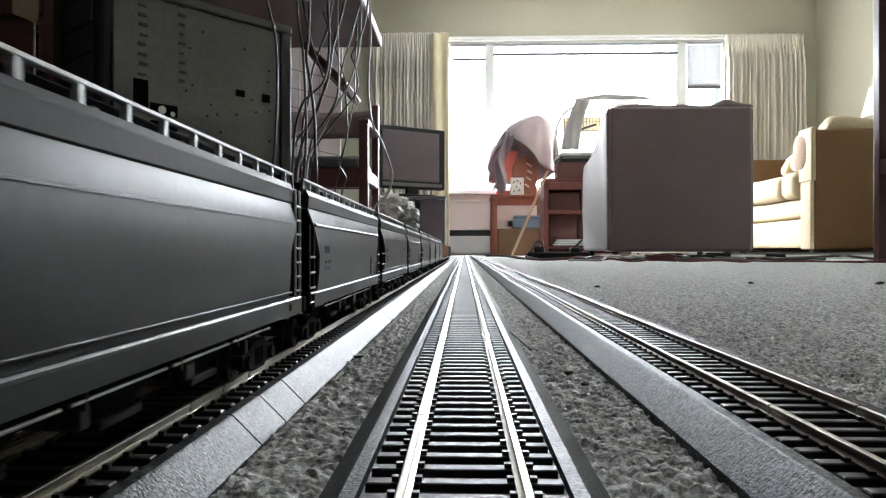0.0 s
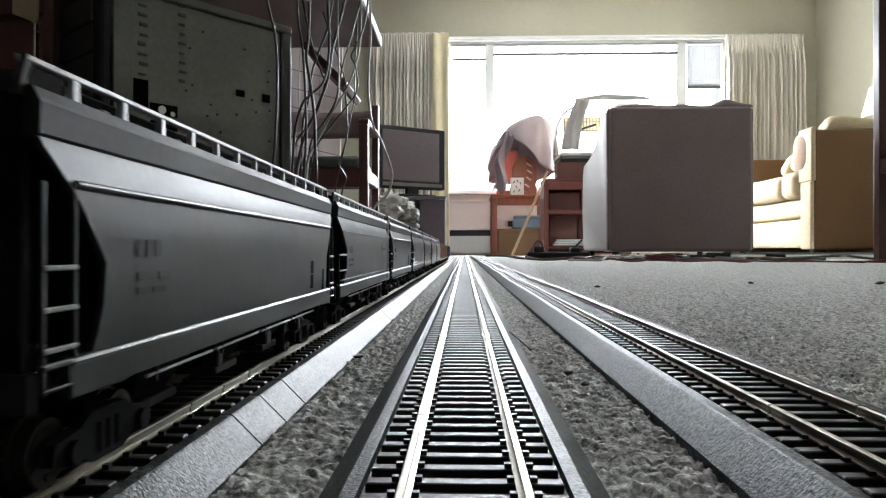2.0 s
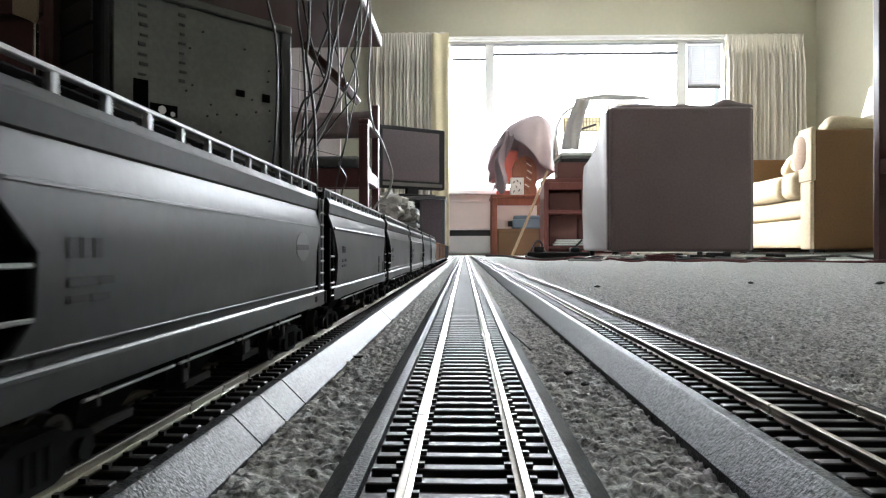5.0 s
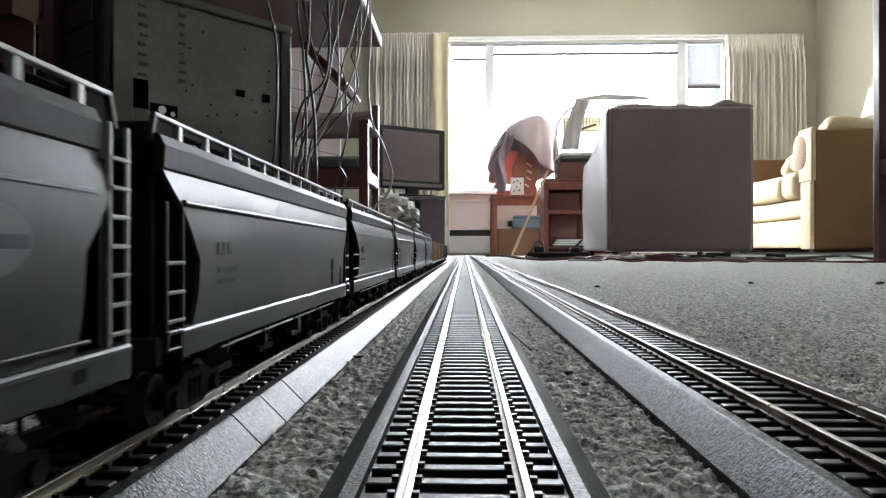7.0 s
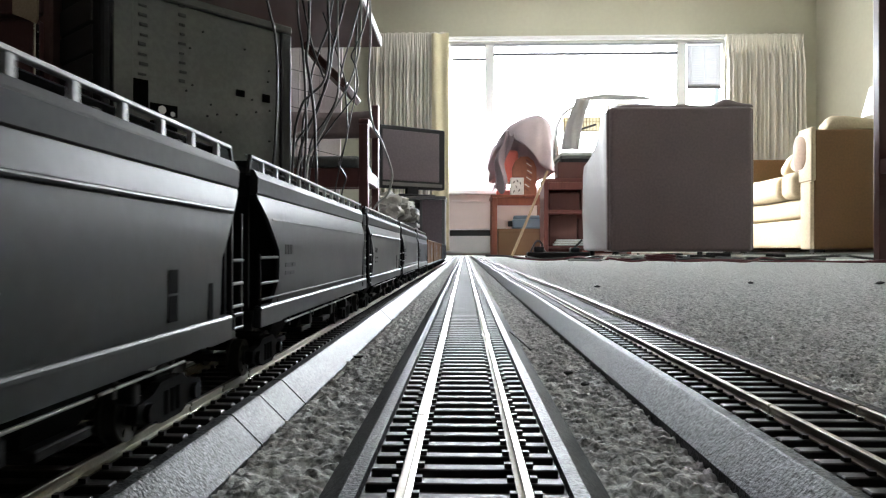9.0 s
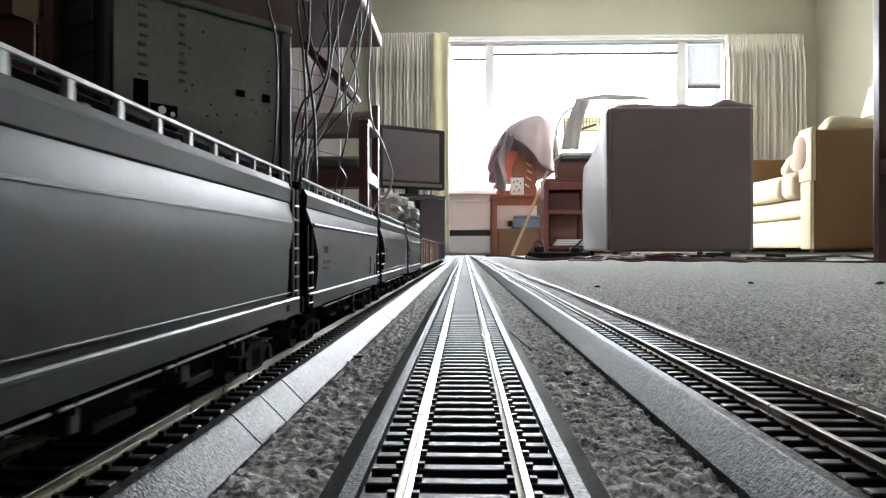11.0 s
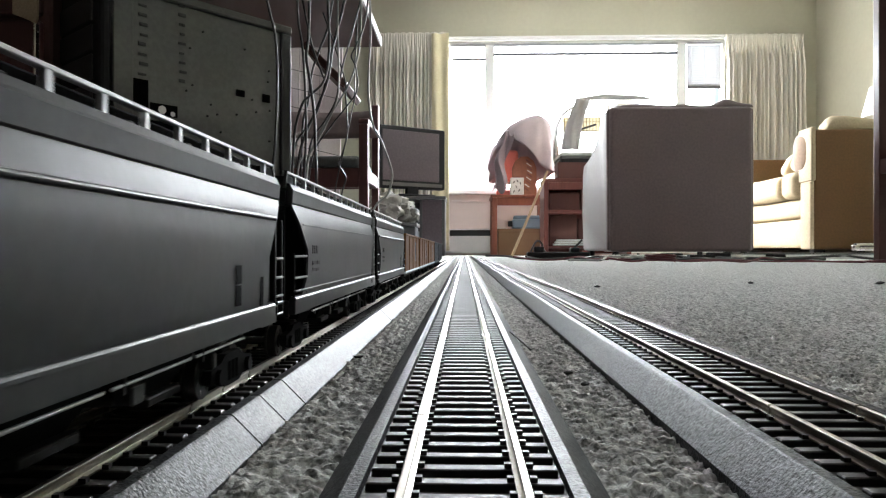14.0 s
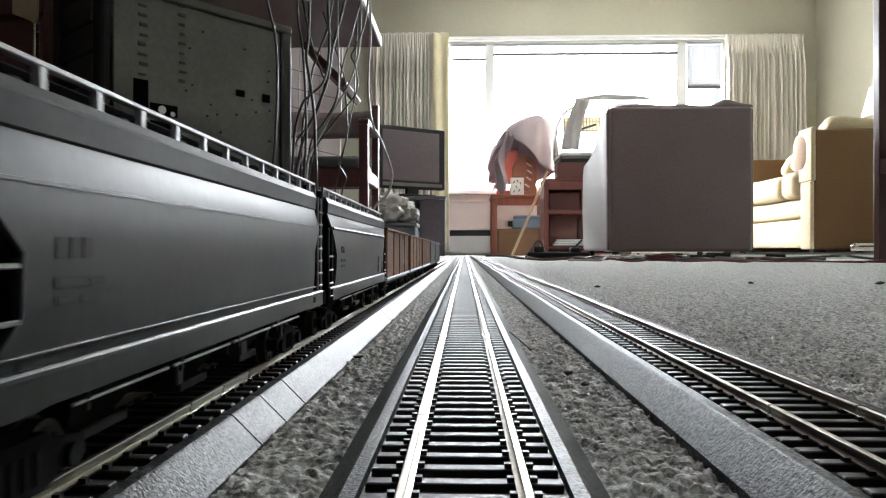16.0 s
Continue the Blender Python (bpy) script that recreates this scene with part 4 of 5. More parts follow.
def covered_cage():
    c = thing("covered_basket_chair", pose(0.5, 6.24, 0.52), "mauve towel draped over a rattan pet shelter", "pet shelter")
    bm = bmesh.new()
    arch = [(-0.085, 0.0), (0.125, 0.0), (0.125, 0.24), (0.10, 0.30), (0.05, 0.34), (-0.01, 0.34), (-0.06, 0.30), (-0.085, 0.24)]
    prism(bm, arch, -0.09, 0.1)
    part("rattan_panel", bm, M_RATTAN, c, "brown woven rattan front")
    for k in range(9):
        z = 0.06 + 0.03 * k
        x = 0.03 + 0.03 * math.sin(k * 0.3)
        slot = part("slot", boxed(-0.02, 0.03, -0.004, 0.001, -0.004, 0.004), M_BAG if k % 2 else M_CARD, c)
        slot.matrix_basis = pose(x, -0.09, z, 0, 35, 0)
    part("inner_cup", boxed(-0.17, -0.03, -0.07, 0.08, 0.13, 0.40, 0.03, 3), M_CORAL, c, "coral pink plastic inside")
    part("red_tray", boxed(-0.22, -0.10, -0.08, 0.05, 0.0, 0.05, 0.012, 2), M_CORAL, c)

    def f(u, v):
        a = 2 * math.pi * u
        open_front = math.exp(-(((a - 4.15) % (2 * math.pi)) / 0.75) ** 2) + math.exp(-(((4.15 - a) % (2 * math.pi)) / 0.8) ** 2)
        right, left = max(0.0, math.cos(a)), max(0.0, -math.cos(a))
        k = math.sin(v * math.pi / 2) ** (0.9 + 0.5 * left)
        low = 0.12 + 0.36 * min(1.0, open_front) + 0.10 * right
        drop = 0.70 - (0.70 - low) * (1 - math.cos(v * math.pi / 2)) ** (1.05 - 0.25 * left)
        fold = 1 + 0.07 * v * math.sin(7 * a + 2.0) + 0.04 * v * math.sin(13 * a + 3 * v) + 0.04 * noise.noise((3 * math.cos(a), 3 * math.sin(a), 4 * v))
        rx = (0.05 + (0.17 if right else 0.33) * k) * fold
        ry = (0.05 + 0.17 * k) * fold
        crease = 0.008 * math.sin(9 * a + 7 * v) * v
        return (0.10 + rx * math.cos(a), ry * math.sin(a) + crease, drop + 0.015 * noise.noise((4 * u, 3 * v, 1.0)))

    thick(part("towel", sheet(bmesh.new(), 72, 22, f), M_CLOTH, c, "draped mauve towel", True), 0.006)
    flap = sheet(bmesh.new(), 14, 24, lambda u, v: (-0.26 + 0.10 * v ** 1.4 + (0.10 - 0.03 * v) * u + 0.02 * math.sin(9 * v), -0.21 + 0.05 * math.sin(5 * u + 6 * v), 0.03 + 0.50 * v + 0.03 * math.sin(6 * u)))
    thick(part("towel_flap", flap, M_CLOTH, c, "darker hanging fold of the towel", True), 0.006)
    g = thing("tissue_box", pose(0.395, 6.08, 0.52), "small white patterned box on the side table", "box")
    part("body", boxed(0, 0.115, 0, 0.07, 0, 0.15, 0.004), M_BAG, g)
    for k, (x, z, turn) in enumerate(((0.03, 0.03, 20), (0.05, 0.07, -25), (0.075, 0.04, 35), (0.085, 0.1, -15), (0.03, 0.11, 40), (0.06, 0.12, -40))):
        leaf = part("printed_leaf", prism(bmesh.new(), [(-0.006, 0), (0, -0.018), (0.006, 0), (0, 0.018)], -0.001, 0.0), M_PCGREY, g)
        leaf.matrix_basis = pose(x, -0.0005, z, 0, turn, 0)
    s = thing("wooden_stick", pose(0, 0, 0), "pale wooden stick leaning on the bookcase", "stick")
    part("shaft", rod(bmesh.new(), (0.34, 5.05, 0.004), (0.622, 5.325, 0.637), 0.010, 10), M_STICK, s)


def wire_cage():
    sh = thing("bookcase", pose(0.60, 5.35, 0), "dark red-brown open bookcase packed with boxes", "bookcase")
    for x in (0.0, 0.62):
        part("side_board", boxed(x, x + 0.035, 0, 0.3, 0, 0.56, 0.003), M_SHELF, sh)
    part("top_board", boxed(0.0, 0.66, 0, 0.3, 0.56, 0.59, 0.003), M_SHELF, sh)
    for z in (0.06, 0.33):
        part("shelf_board", boxed(0.035, 0.62, 0.01, 0.3, z, z + 0.02), M_SHELF, sh)
    part("back_board", boxed(0.035, 0.62, 0.285, 0.3, 0.02, 0.56), M_SHELF, sh)
    for x, w, z, h in ((0.045, 0.21, 0.081, 0.23), (0.265, 0.2, 0.081, 0.2), (0.045, 0.23, 0.351, 0.13), (0.285, 0.17, 0.351, 0.17), (0.105, 0.56, 0.591, 0.115)):
        b = thing("cardboard_box", pose(0.60 + x, 5.4 if z < 0.5 else 5.36, z), "worn brown cardboard box on the bookcase", "box", "boxes in the bookcase")
        part("carton", boxed(0, w, 0, 0.2, 0, h, 0.003), M_CARD, b)
        part("flap", boxed(0.004, w - 0.004, -0.003, 0.1, h, h + 0.004), M_CARD, b)
    p = thing("paper_stack", pose(0.67, 5.32, 0.08), "white papers lying at the front of the low shelf", "papers")
    for k in range(3):
        part("paper_sheet", boxed(0.012 * k, 0.26 - 0.02 * k, 0.0, 0.07, 0.001 + 0.016 * k, 0.014 + 0.016 * k, 0.002), M_WHITE, p)
    for x0, x1, z0, z1 in ((0.035, 0.62, 0.50, 0.558), (0.035, 0.62, 0.315, 0.33)):
        part("front_rail", boxed(x0, x1, -0.006, 0.012, z0, z1, 0.003), M_SHELF, sh)
    c = thing("bird_cage", pose(0.74, 5.42, 0.71), "wire bird cage with a pale cloth over its top", "bird cage")
    part("tray", boxed(0, 0.6, 0, 0.4, 0.0, 0.035, 0.006, 2), M_BLACK, c)
    part("rim", boxed(-0.005, 0.605, -0.005, 0.405, 0.06, 0.085, 0.006, 2), M_BAG, c)
    part("rail_band", boxed(-0.003, 0.603, -0.003, 0.403, 0.036, 0.058), M_PCGREY, c)
    bars = bmesh.new()
    for k in range(26):
        x = 0.6 * k / 25
        for y in (0.0, 0.4):
            rod(bars, (x, y, 0.08), (x, y, 0.44), 0.0022, 5)
    for k in range(6):
        z = 0.12 + 0.065 * k
        for y in (0.0, 0.4):
            rod(bars, (0, y, z), (0.6, y, z), 0.0022, 5)
    tagged(part("bars", bars, M_BRASS, c, "thin brassy wire bars"), kind="stuff")
    part("seed_panel", boxed(0.06, 0.5, 0.36, 0.37, 0.30, 0.42), M_LINING, c, "yellow plastic panel")
    part("perch", rod(bmesh.new(), (0.1, 0.05, 0.25), (0.3, 0.2, 0.33), 0.008, 8), M_BLACK, c)

    def f(u, v):
        a = math.pi * u
        near_side = (1 - v) ** 2
        x = 0.30 - (0.315 + 0.05 * near_side) * math.copysign(abs(math.cos(a)) ** 0.6, math.cos(a))
        z = 0.07 + (0.43 - 0.05 * near_side) * math.sin(a) ** 0.55 if 0 < u < 1 else 0.07
        if u < 0.5:
            x += 0.09 * near_side * math.sin(a) ** 2
        return (x + 0.006 * math.sin(14 * v + 9 * u), -0.16 + 0.58 * v, z + 0.01 * math.sin(9 * u + 5 * v))

    drape = sheet(bmesh.new(), 10, 16, lambda u, v: (-0.02 + 0.11 * v ** 1.6 + u * (0.13 - 0.03 * v), -0.165 + 0.02 * math.sin(9 * u + 2 * v), 0.08 + 0.375 * v))
    thick(part("side_drape", drape, M_COVER, c, "cloth hanging down beside the cage", True), 0.006)
    valance = sheet(bmesh.new(), 24, 4, lambda u, v: (0.08 + 0.55 * u, -0.16 + 0.01 * math.sin(12 * u), 0.445 + (0.045 - 0.03 * (2 * u - 1) ** 2) * v))
    thick(part("top_drape", valance, M_COVER, c, "cloth edge over the cage top", True), 0.006)
    ob = part("cover", sheet(bmesh.new(), 40, 14, f), M_COVER, c, "pale cloth cover over cage top and sides", True)
    thick(ob, 0.006)


def tv_corner():
    s = thing("tv_stand", pose(-0.62, 5.5, 0), "dark laminate television stand with glass door", "tv stand")
    part("top_board", boxed(-0.02, 0.475, -0.02, 0.45, 0.44, 0.465, 0.003), M_DARKCAB, s)
    for x in (0.0, 0.27, 0.445):
        part("side_board", boxed(x, x + 0.022, 0, 0.43, 0.02, 0.44, 0.002), M_DARKCAB, s)
    part("base_board", boxed(0, 0.465, 0.0, 0.43, 0.0, 0.04), M_DARKCAB, s)
    part("back_board", boxed(0, 0.465, 0.42, 0.43, 0.04, 0.44), M_DARKCAB, s)
    part("shelf_board", boxed(0.022, 0.27, 0.01, 0.42, 0.25, 0.265), M_DARKCAB, s)
    part("shelf_board", boxed(0.022, 0.27, 0.01, 0.42, 0.13, 0.145), M_DARKCAB, s)
    part("glass_door", boxed(0.292, 0.445, -0.004, 0.0, 0.05, 0.435), M_SCREEN, s, "smoked glass door")
    for z, h in ((0.146, 0.06), (0.266, 0.05), (0.266, 0.10), (0.041, 0.07)):
        d = thing("disc_player", pose(-0.585, 5.53, z), "grey set-top player on the stand's shelf", "player", "players in the tv stand")
        if h == 0.10:
            d.location.z += 0.051
        part("case", boxed(0.0, 0.22, 0, 0.25, 0, 0.05, 0.004), M_PCGREY, d)
        part("front_strip", boxed(0.01, 0.21, -0.004, 0.0, 0.012, 0.028), M_BLACK, d)
    t = thing("television", pose(-0.42, 5.63, 0.465, 0, 0, 33), "black flat-panel television, switched off, turned sideways", "television")
    w = 0.3
    part("foot_plate", boxed(-0.16, 0.16, -0.11, 0.11, 0, 0.02, 0.008, 2), M_BLACK, t)
    part("neck", boxed(-0.05, 0.05, -0.02, 0.02, 0.02, 0.09), M_BLACK, t)
    part("casing", boxed(-w, w, -0.02, 0.06, 0.07, 0.56, 0.012, 2), M_BLACK, t)
    part("screen", boxed(-w + 0.03, w - 0.06, -0.025, -0.018, 0.13, 0.525, 0.002), M_SCREEN, t, "dark screen, room reflection put in its mauve colour")
    part("speaker_strip", boxed(-w + 0.03, w - 0.03, -0.024, -0.019, 0.088, 0.115), M_PCGREY, t)


def wooden_chair(m, label, back_h, cushion):
    c = thing("wooden_chair", m, label, "chair")
    for x in (-0.24, 0.24):
        part("rear_post", leg(bmesh.new(), x, 0.42, 0, back_h, 0.034, 0.045), M_MAHOG, c)
        part("front_leg", leg(bmesh.new(), x, 0.0, 0, 0.42 if cushion else 0.62, 0.042, 0.045), M_MAHOG, c)
        part("side_rail", boxed(x - 0.014, x + 0.014, 0.02, 0.4, 0.36, 0.42, 0.003), M_MAHOG, c)
        if not cushion:
            part("arm", boxed(x - 0.025, x + 0.025, -0.02, 0.42, 0.62, 0.645, 0.008, 2), M_MAHOG, c)
    part("front_rail", boxed(-0.22, 0.22, -0.012, 0.012, 0.33, 0.42, 0.003), M_MAHOG, c)
    part("rear_rail", boxed(-0.22, 0.22, 0.408, 0.432, 0.36, 0.42, 0.003), M_MAHOG, c)
    part("seat_pad", rounded(-0.225, 0.225, -0.03, 0.41, 0.42, 0.475, 0.022), M_VINYL, c, "dark vinyl seat pad", True)

    def f(u, v):
        return (-0.235 + 0.47 * u, 0.42 + 0.05 * math.sin(math.pi * u), back_h - 0.16 + 0.135 * v)

    thick(part("back_rest", sheet(bmesh.new(), 20, 4, f), M_GREYCLOTH if cushion else M_TAUPE, c, "", True), 0.02)
    if cushion:
        part("back_cushion", rounded(-0.225, 0.225, 0.35, 0.41, back_h - 0.27, back_h - 0.01, 0.028), M_GREYCLOTH, c, "grey padded back cushion", True)
    return c


def desk():
    d = thing("desk", pose(0, 0, 0), "dark brown desk seen from underneath, cables hanging below", "desk")
    part("desktop", boxed(-1.75, -0.282, 0.95, 2.37, 0.727, 0.757, 0.003, 2), M_DESK, d, "dark brown desktop")
    part("edge_strip", boxed(-0.282, -0.277, 0.95, 2.37, 0.729, 0.755, 0.001), M_WHITE, d, "worn pale edge strip")
    part("side_board", boxed(-1.75, -1.72, 1.0, 2.3, 0, 0.727), M_DESK, d)
    part("back_board", boxed(-1.72, -1.0, 2.25, 2.27, 0.3, 0.727), M_DESK, d)
    part("side_board", boxed(-1.02, -0.99, 1.9, 2.25, 0, 0.727), M_DESK, d)
    tray = part("keyboard_tray", boxed(-0.1, 0.1, 0, 0.3, -0.012, 0.012, 0.003), M_DESK, d, "tilted tray with pale edge")
    tray.matrix_basis = pose(-0.46, 2.3, 0.655, 0, 45, 0)
    c = thing("drawer_cabinet", pose(-1.102, 1.18, 0), "dark brown wooden drawer cabinet under the desk", "cabinet")
    part("body", boxed(0, 0.40, 0, 0.5, 0, 0.66, 0.004), M_DESK, c)
    for k in range(3):
        dr = part("drawer", boxed(0.012, 0.388, -0.016, 0.0, 0.03 + 0.205 * k, 0.225 + 0.205 * k, 0.003), M_MAHOG, c)
        part("handle", boxed(0.15, 0.25, -0.03, -0.016, 0.13 + 0.205 * k, 0.145 + 0.205 * k, 0.004), M_STEEL, dr)
    part("metal_edge", boxed(0.385, 0.39, -0.03, -0.018, 0.0, 0.42, 0.001), M_JOIN, c, "bright metal corner strip")
    note = prism(bmesh.new(), [(0.346, 0.438), (0.372, 0.428), (0.384, 0.421), (0.388, 0.43), (0.388, 0.62), (0.346, 0.62)], -0.022, -0.017)
    part("paper_note", note, M_NOTE, c, "tan paper stuck on the drawer")


def leaning_board():
    b = thing("leaning_board", pose(-1.06, 3.9, 0.0, -7, 0, 0), "pale tiled-pattern board leaning behind the desk", "board")
    part("panel", boxed(0, 0.36, 0, 0.012, 0.0, 1.25, 0.003), M_BOARD, b)
    for k in range(7):
        strip = part("joint_line", boxed(0.0, 0.36, -0.0015, 0.0, -0.0015, 0.0015), M_PCDARK, b)
        strip.matrix_basis = pose(0, 0, 0.45 + 0.11 * k, 0, 14, 0)
    for x in (0.11, 0.23):
        part("joint_line", boxed(x, x + 0.002, -0.0015, 0.0, 0.0, 1.25), M_PCDARK, b)


def pc_tower():
    # local x runs along the wide panel, local y away from it
    c = thing("computer_tower", pose(-0.5684, 1.125, 0, 0, 0, 50.3), "open grey computer tower standing under the desk", "computer")
    w, h = 0.346, 0.485
    bm = bmesh.new()
    box(bm, 0, w, 0.0, 0.2, 0.012, 0.026)
    box(bm, 0.0, w + 0.004, -0.004, 0.2, h - 0.014, h, 0.002)
    box(bm, 0, 0.012, 0.0, 0.2, 0.026, h - 0.014)
    box(bm, 0, w, 0.19, 0.2, 0.026, h - 0.014)
    part("casing", bm, M_PCGREY, c, "folded metal casing")
    part("rear_frame", boxed(w - 0.02, w + 0.004, -0.002, 0.19, 0.02, h - 0.016, 0.002), M_PCDARK, c)
    part("tray_panel", boxed(0.012, w - 0.02, 0.004, 0.008, 0.026, h - 0.016), M_PCGREY, c, "grey tray panel with punched holes")
    part("edge_flange", boxed(0.0, 0.032, -0.003, 0.003, 0.02, h - 0.014, 0.001), M_PCGREY, c)
    random.seed(4)
    # Near-black boxes carry the darkness inside the punched openings.
    def slot(x0, x1, z0, z1, mat=M_HOLE):
        part("slot", boxed(x0, x1, 0.002, 0.0042, z0, z1), mat, c)

    for x in (0.045, 0.115):
        for k in range(9):
            z = 0.335 + 0.0165 * k
            if random.random() < 0.9:
                slot(x + random.uniform(-0.002, 0.002), x + random.uniform(0.009, 0.015), z, z + random.uniform(0.003, 0.006), M_PCDARK)
    for s in ((0.034, 0.060, 0.280, 0.328), (0.064, 0.112, 0.272, 0.292), (0.064, 0.112, 0.248, 0.262), (0.228, 0.246, 0.330, 0.342), (0.286, 0.302, 0.328, 0.343)):
        slot(*s)
    for k in range(18):
        x, z = random.uniform(0.10, 0.31), random.uniform(0.25, 0.44)
        part("screw_hole", rod(bmesh.new(), (x, 0.002, z), (x, 0.0042, z), 0.002, 8), M_BLACK, c)
    # White discs stand in for light shining through holes in the tray.
    bm = bmesh.new()
    rod(bm, (0.084, 0.0012, 0.282), (0.084, 0.0022, 0.282), 0.0075, 7)
    rod(bm, (0.103, 0.0012, 0.277), (0.103, 0.0022, 0.277), 0.0045, 6)
    part("hole_light_spot", bm, M_WHITE, c, "white discs for light shining through holes")
    fr = bmesh.new()
    box(fr, -0.02, -0.002, 0.0, 0.2, 0.01, h, 0.006, 2)
    part("front_bezel", fr, M_BLACK, c, "black front bezel")
    for k in range(4):
        part("drive_cover", boxed(-0.024, -0.02, 0.025, 0.175, 0.27 + 0.048 * k, 0.313 + 0.048 * k, 0.002), M_PCDARK, c)
    for x in (0.03, w - 0.03):
        for y in (0.03, 0.17):
            part("foot", rod(bmesh.new(), (x, y, 0), (x, y, 0.014), 0.012, 10), M_BLACK, c)


def hanging_cables():
    def cable(pts, r, mat, label):
        c = thing("cable", pose(0, 0, 0), label, "cable", "cables hanging from the desk")
        x, y, _ = pts[-1]
        part("sheath", tube(bmesh.new(), pts + [(x - 0.01, y, 0.003)], r * 0.92), mat, c, "", True)

    cable([(-0.288, 1.02, 0.407), (-0.283, 1.02, 0.386), (-0.276, 1.02, 0.357), (-0.273, 1.02, 0.316), (-0.273, 1.02, 0.259), (-0.275, 1.02, 0.209), (-0.278, 1.02, 0.172), (-0.289, 1.02, 0.061)], 0.0022, M_CABLE, "black computer cable hanging under the desk")
    cable([(-0.417, 1.75, 0.679), (-0.414, 1.75, 0.611), (-0.407, 1.75, 0.569), (-0.402, 1.75, 0.526), (-0.397, 1.75, 0.442), (-0.395, 1.75, 0.357), (-0.397, 1.75, 0.272), (-0.411, 1.75, 0.075)], 0.0034, M_CABLE, "black computer cable hanging under the desk")
    cable([(-0.375, 1.70, 0.660), (-0.378, 1.70, 0.567), (-0.383, 1.70, 0.512), (-0.375, 1.70, 0.458), (-0.364, 1.70, 0.375), (-0.361, 1.70, 0.293), (-0.358, 1.70, 0.197), (-0.364, 1.70, 0.060)], 0.004, M_CABLE, "black computer cable hanging under the desk")
    cable([(-0.418, 1.80, 0.697), (-0.391, 1.80, 0.569), (-0.365, 1.80, 0.496), (-0.358, 1.80, 0.467), (-0.380, 1.80, 0.395), (-0.409, 1.80, 0.352), (-0.438, 1.80, 0.294), (-0.445, 1.80, 0.105)], 0.003, M_CABLE, "black computer cable hanging under the desk")
    cable([(-0.345, 1.85, 0.714), (-0.360, 1.85, 0.628), (-0.383, 1.85, 0.569), (-0.402, 1.85, 0.509), (-0.412, 1.85, 0.435), (-0.427, 1.85, 0.360), (-0.435, 1.85, 0.107)], 0.0034, M_CABLE, "black computer cable hanging under the desk")
    cable([(-0.304, 1.80, 0.696), (-0.321, 1.80, 0.626), (-0.339, 1.80, 0.554), (-0.350, 1.80, 0.482), (-0.377, 1.80, 0.409), (-0.409, 1.80, 0.337), (-0.426, 1.80, 0.265), (-0.438, 1.80, 0.076)], 0.004, M_CABLE, "black computer cable hanging under the desk")
    cable([(-0.278, 1.90, 0.732), (-0.281, 1.90, 0.628), (-0.287, 1.90, 0.574), (-0.301, 1.90, 0.521), (-0.321, 1.90, 0.475), (-0.354, 1.90, 0.422), (-0.393, 1.90, 0.353), (-0.424, 1.90, 0.277), (-0.439, 1.90, 0.078)], 0.003, M_CABLEG, "grey computer cable hanging under the desk")
    cable([(-0.321, 1.78, 0.689), (-0.321, 1.78, 0.591), (-0.319, 1.78, 0.534), (-0.318, 1.78, 0.477), (-0.323, 1.78, 0.426), (-0.346, 1.78, 0.369), (-0.390, 1.78, 0.291), (-0.421, 1.78, 0.255), (-0.430, 1.78, 0.076)], 0.0026, M_CABLEG, "grey computer cable hanging under the desk")
    cable([(-0.281, 1.92, 0.734), (-0.312, 1.92, 0.619), (-0.330, 1.92, 0.557), (-0.343, 1.92, 0.495), (-0.352, 1.92, 0.449), (-0.382, 1.92, 0.395), (-0.423, 1.92, 0.323), (-0.436, 1.92, 0.109)], 0.003, M_CABLE, "black computer cable hanging under the desk")
    cable([(-0.262, 1.95, 0.750), (-0.260, 1.95, 0.643), (-0.265, 1.95, 0.549), (-0.266, 1.95, 0.470), (-0.254, 1.95, 0.392), (-0.230, 1.95, 0.345), (-0.206, 1.95, 0.282), (-0.200, 1.95, 0.243), (-0.214, 1.95, 0.196), (-0.246, 1.95, 0.165), (-0.285, 1.95, 0.079)], 0.0034, M_CABLEG, "grey computer cable hanging under the desk")
    cable([(-0.302, 2.00, 0.768), (-0.308, 2.00, 0.627), (-0.312, 2.00, 0.562), (-0.312, 2.00, 0.482), (-0.321, 2.00, 0.434), (-0.341, 2.00, 0.337), (-0.363, 2.00, 0.241), (-0.389, 2.00, 0.080)], 0.0022, M_CABLE, "black computer cable hanging under the desk")
    cable([(-0.426, 2.02, 0.777), (-0.385, 2.02, 0.666), (-0.344, 2.02, 0.535), (-0.341, 2.02, 0.486), (-0.338, 2.02, 0.438), (-0.336, 2.02, 0.381), (-0.347, 2.02, 0.332), (-0.360, 2.02, 0.291), (-0.341, 2.02, 0.251), (-0.351, 2.02, 0.210), (-0.377, 2.02, 0.080)], 0.0026, M_CABLE, "black computer cable hanging under the desk")
    cable([(-0.335, 1.72, 0.667), (-0.331, 1.72, 0.545), (-0.342, 1.72, 0.462), (-0.377, 1.72, 0.424), (-0.396, 1.72, 0.404), (-0.411, 1.72, 0.359), (-0.418, 1.72, 0.310), (-0.429, 1.72, 0.102)], 0.0036, M_CABLE, "black computer cable hanging under the desk")
    cable([(-0.257, 1.88, 0.724), (-0.263, 1.88, 0.667), (-0.275, 1.88, 0.622), (-0.293, 1.88, 0.584), (-0.302, 1.88, 0.561), (-0.290, 1.88, 0.531), (-0.287, 1.88, 0.470), (-0.317, 1.88, 0.425), (-0.358, 1.88, 0.373), (-0.408, 1.88, 0.289), (-0.427, 1.88, 0.093)], 0.0026, M_CABLE, "black computer cable hanging under the desk")


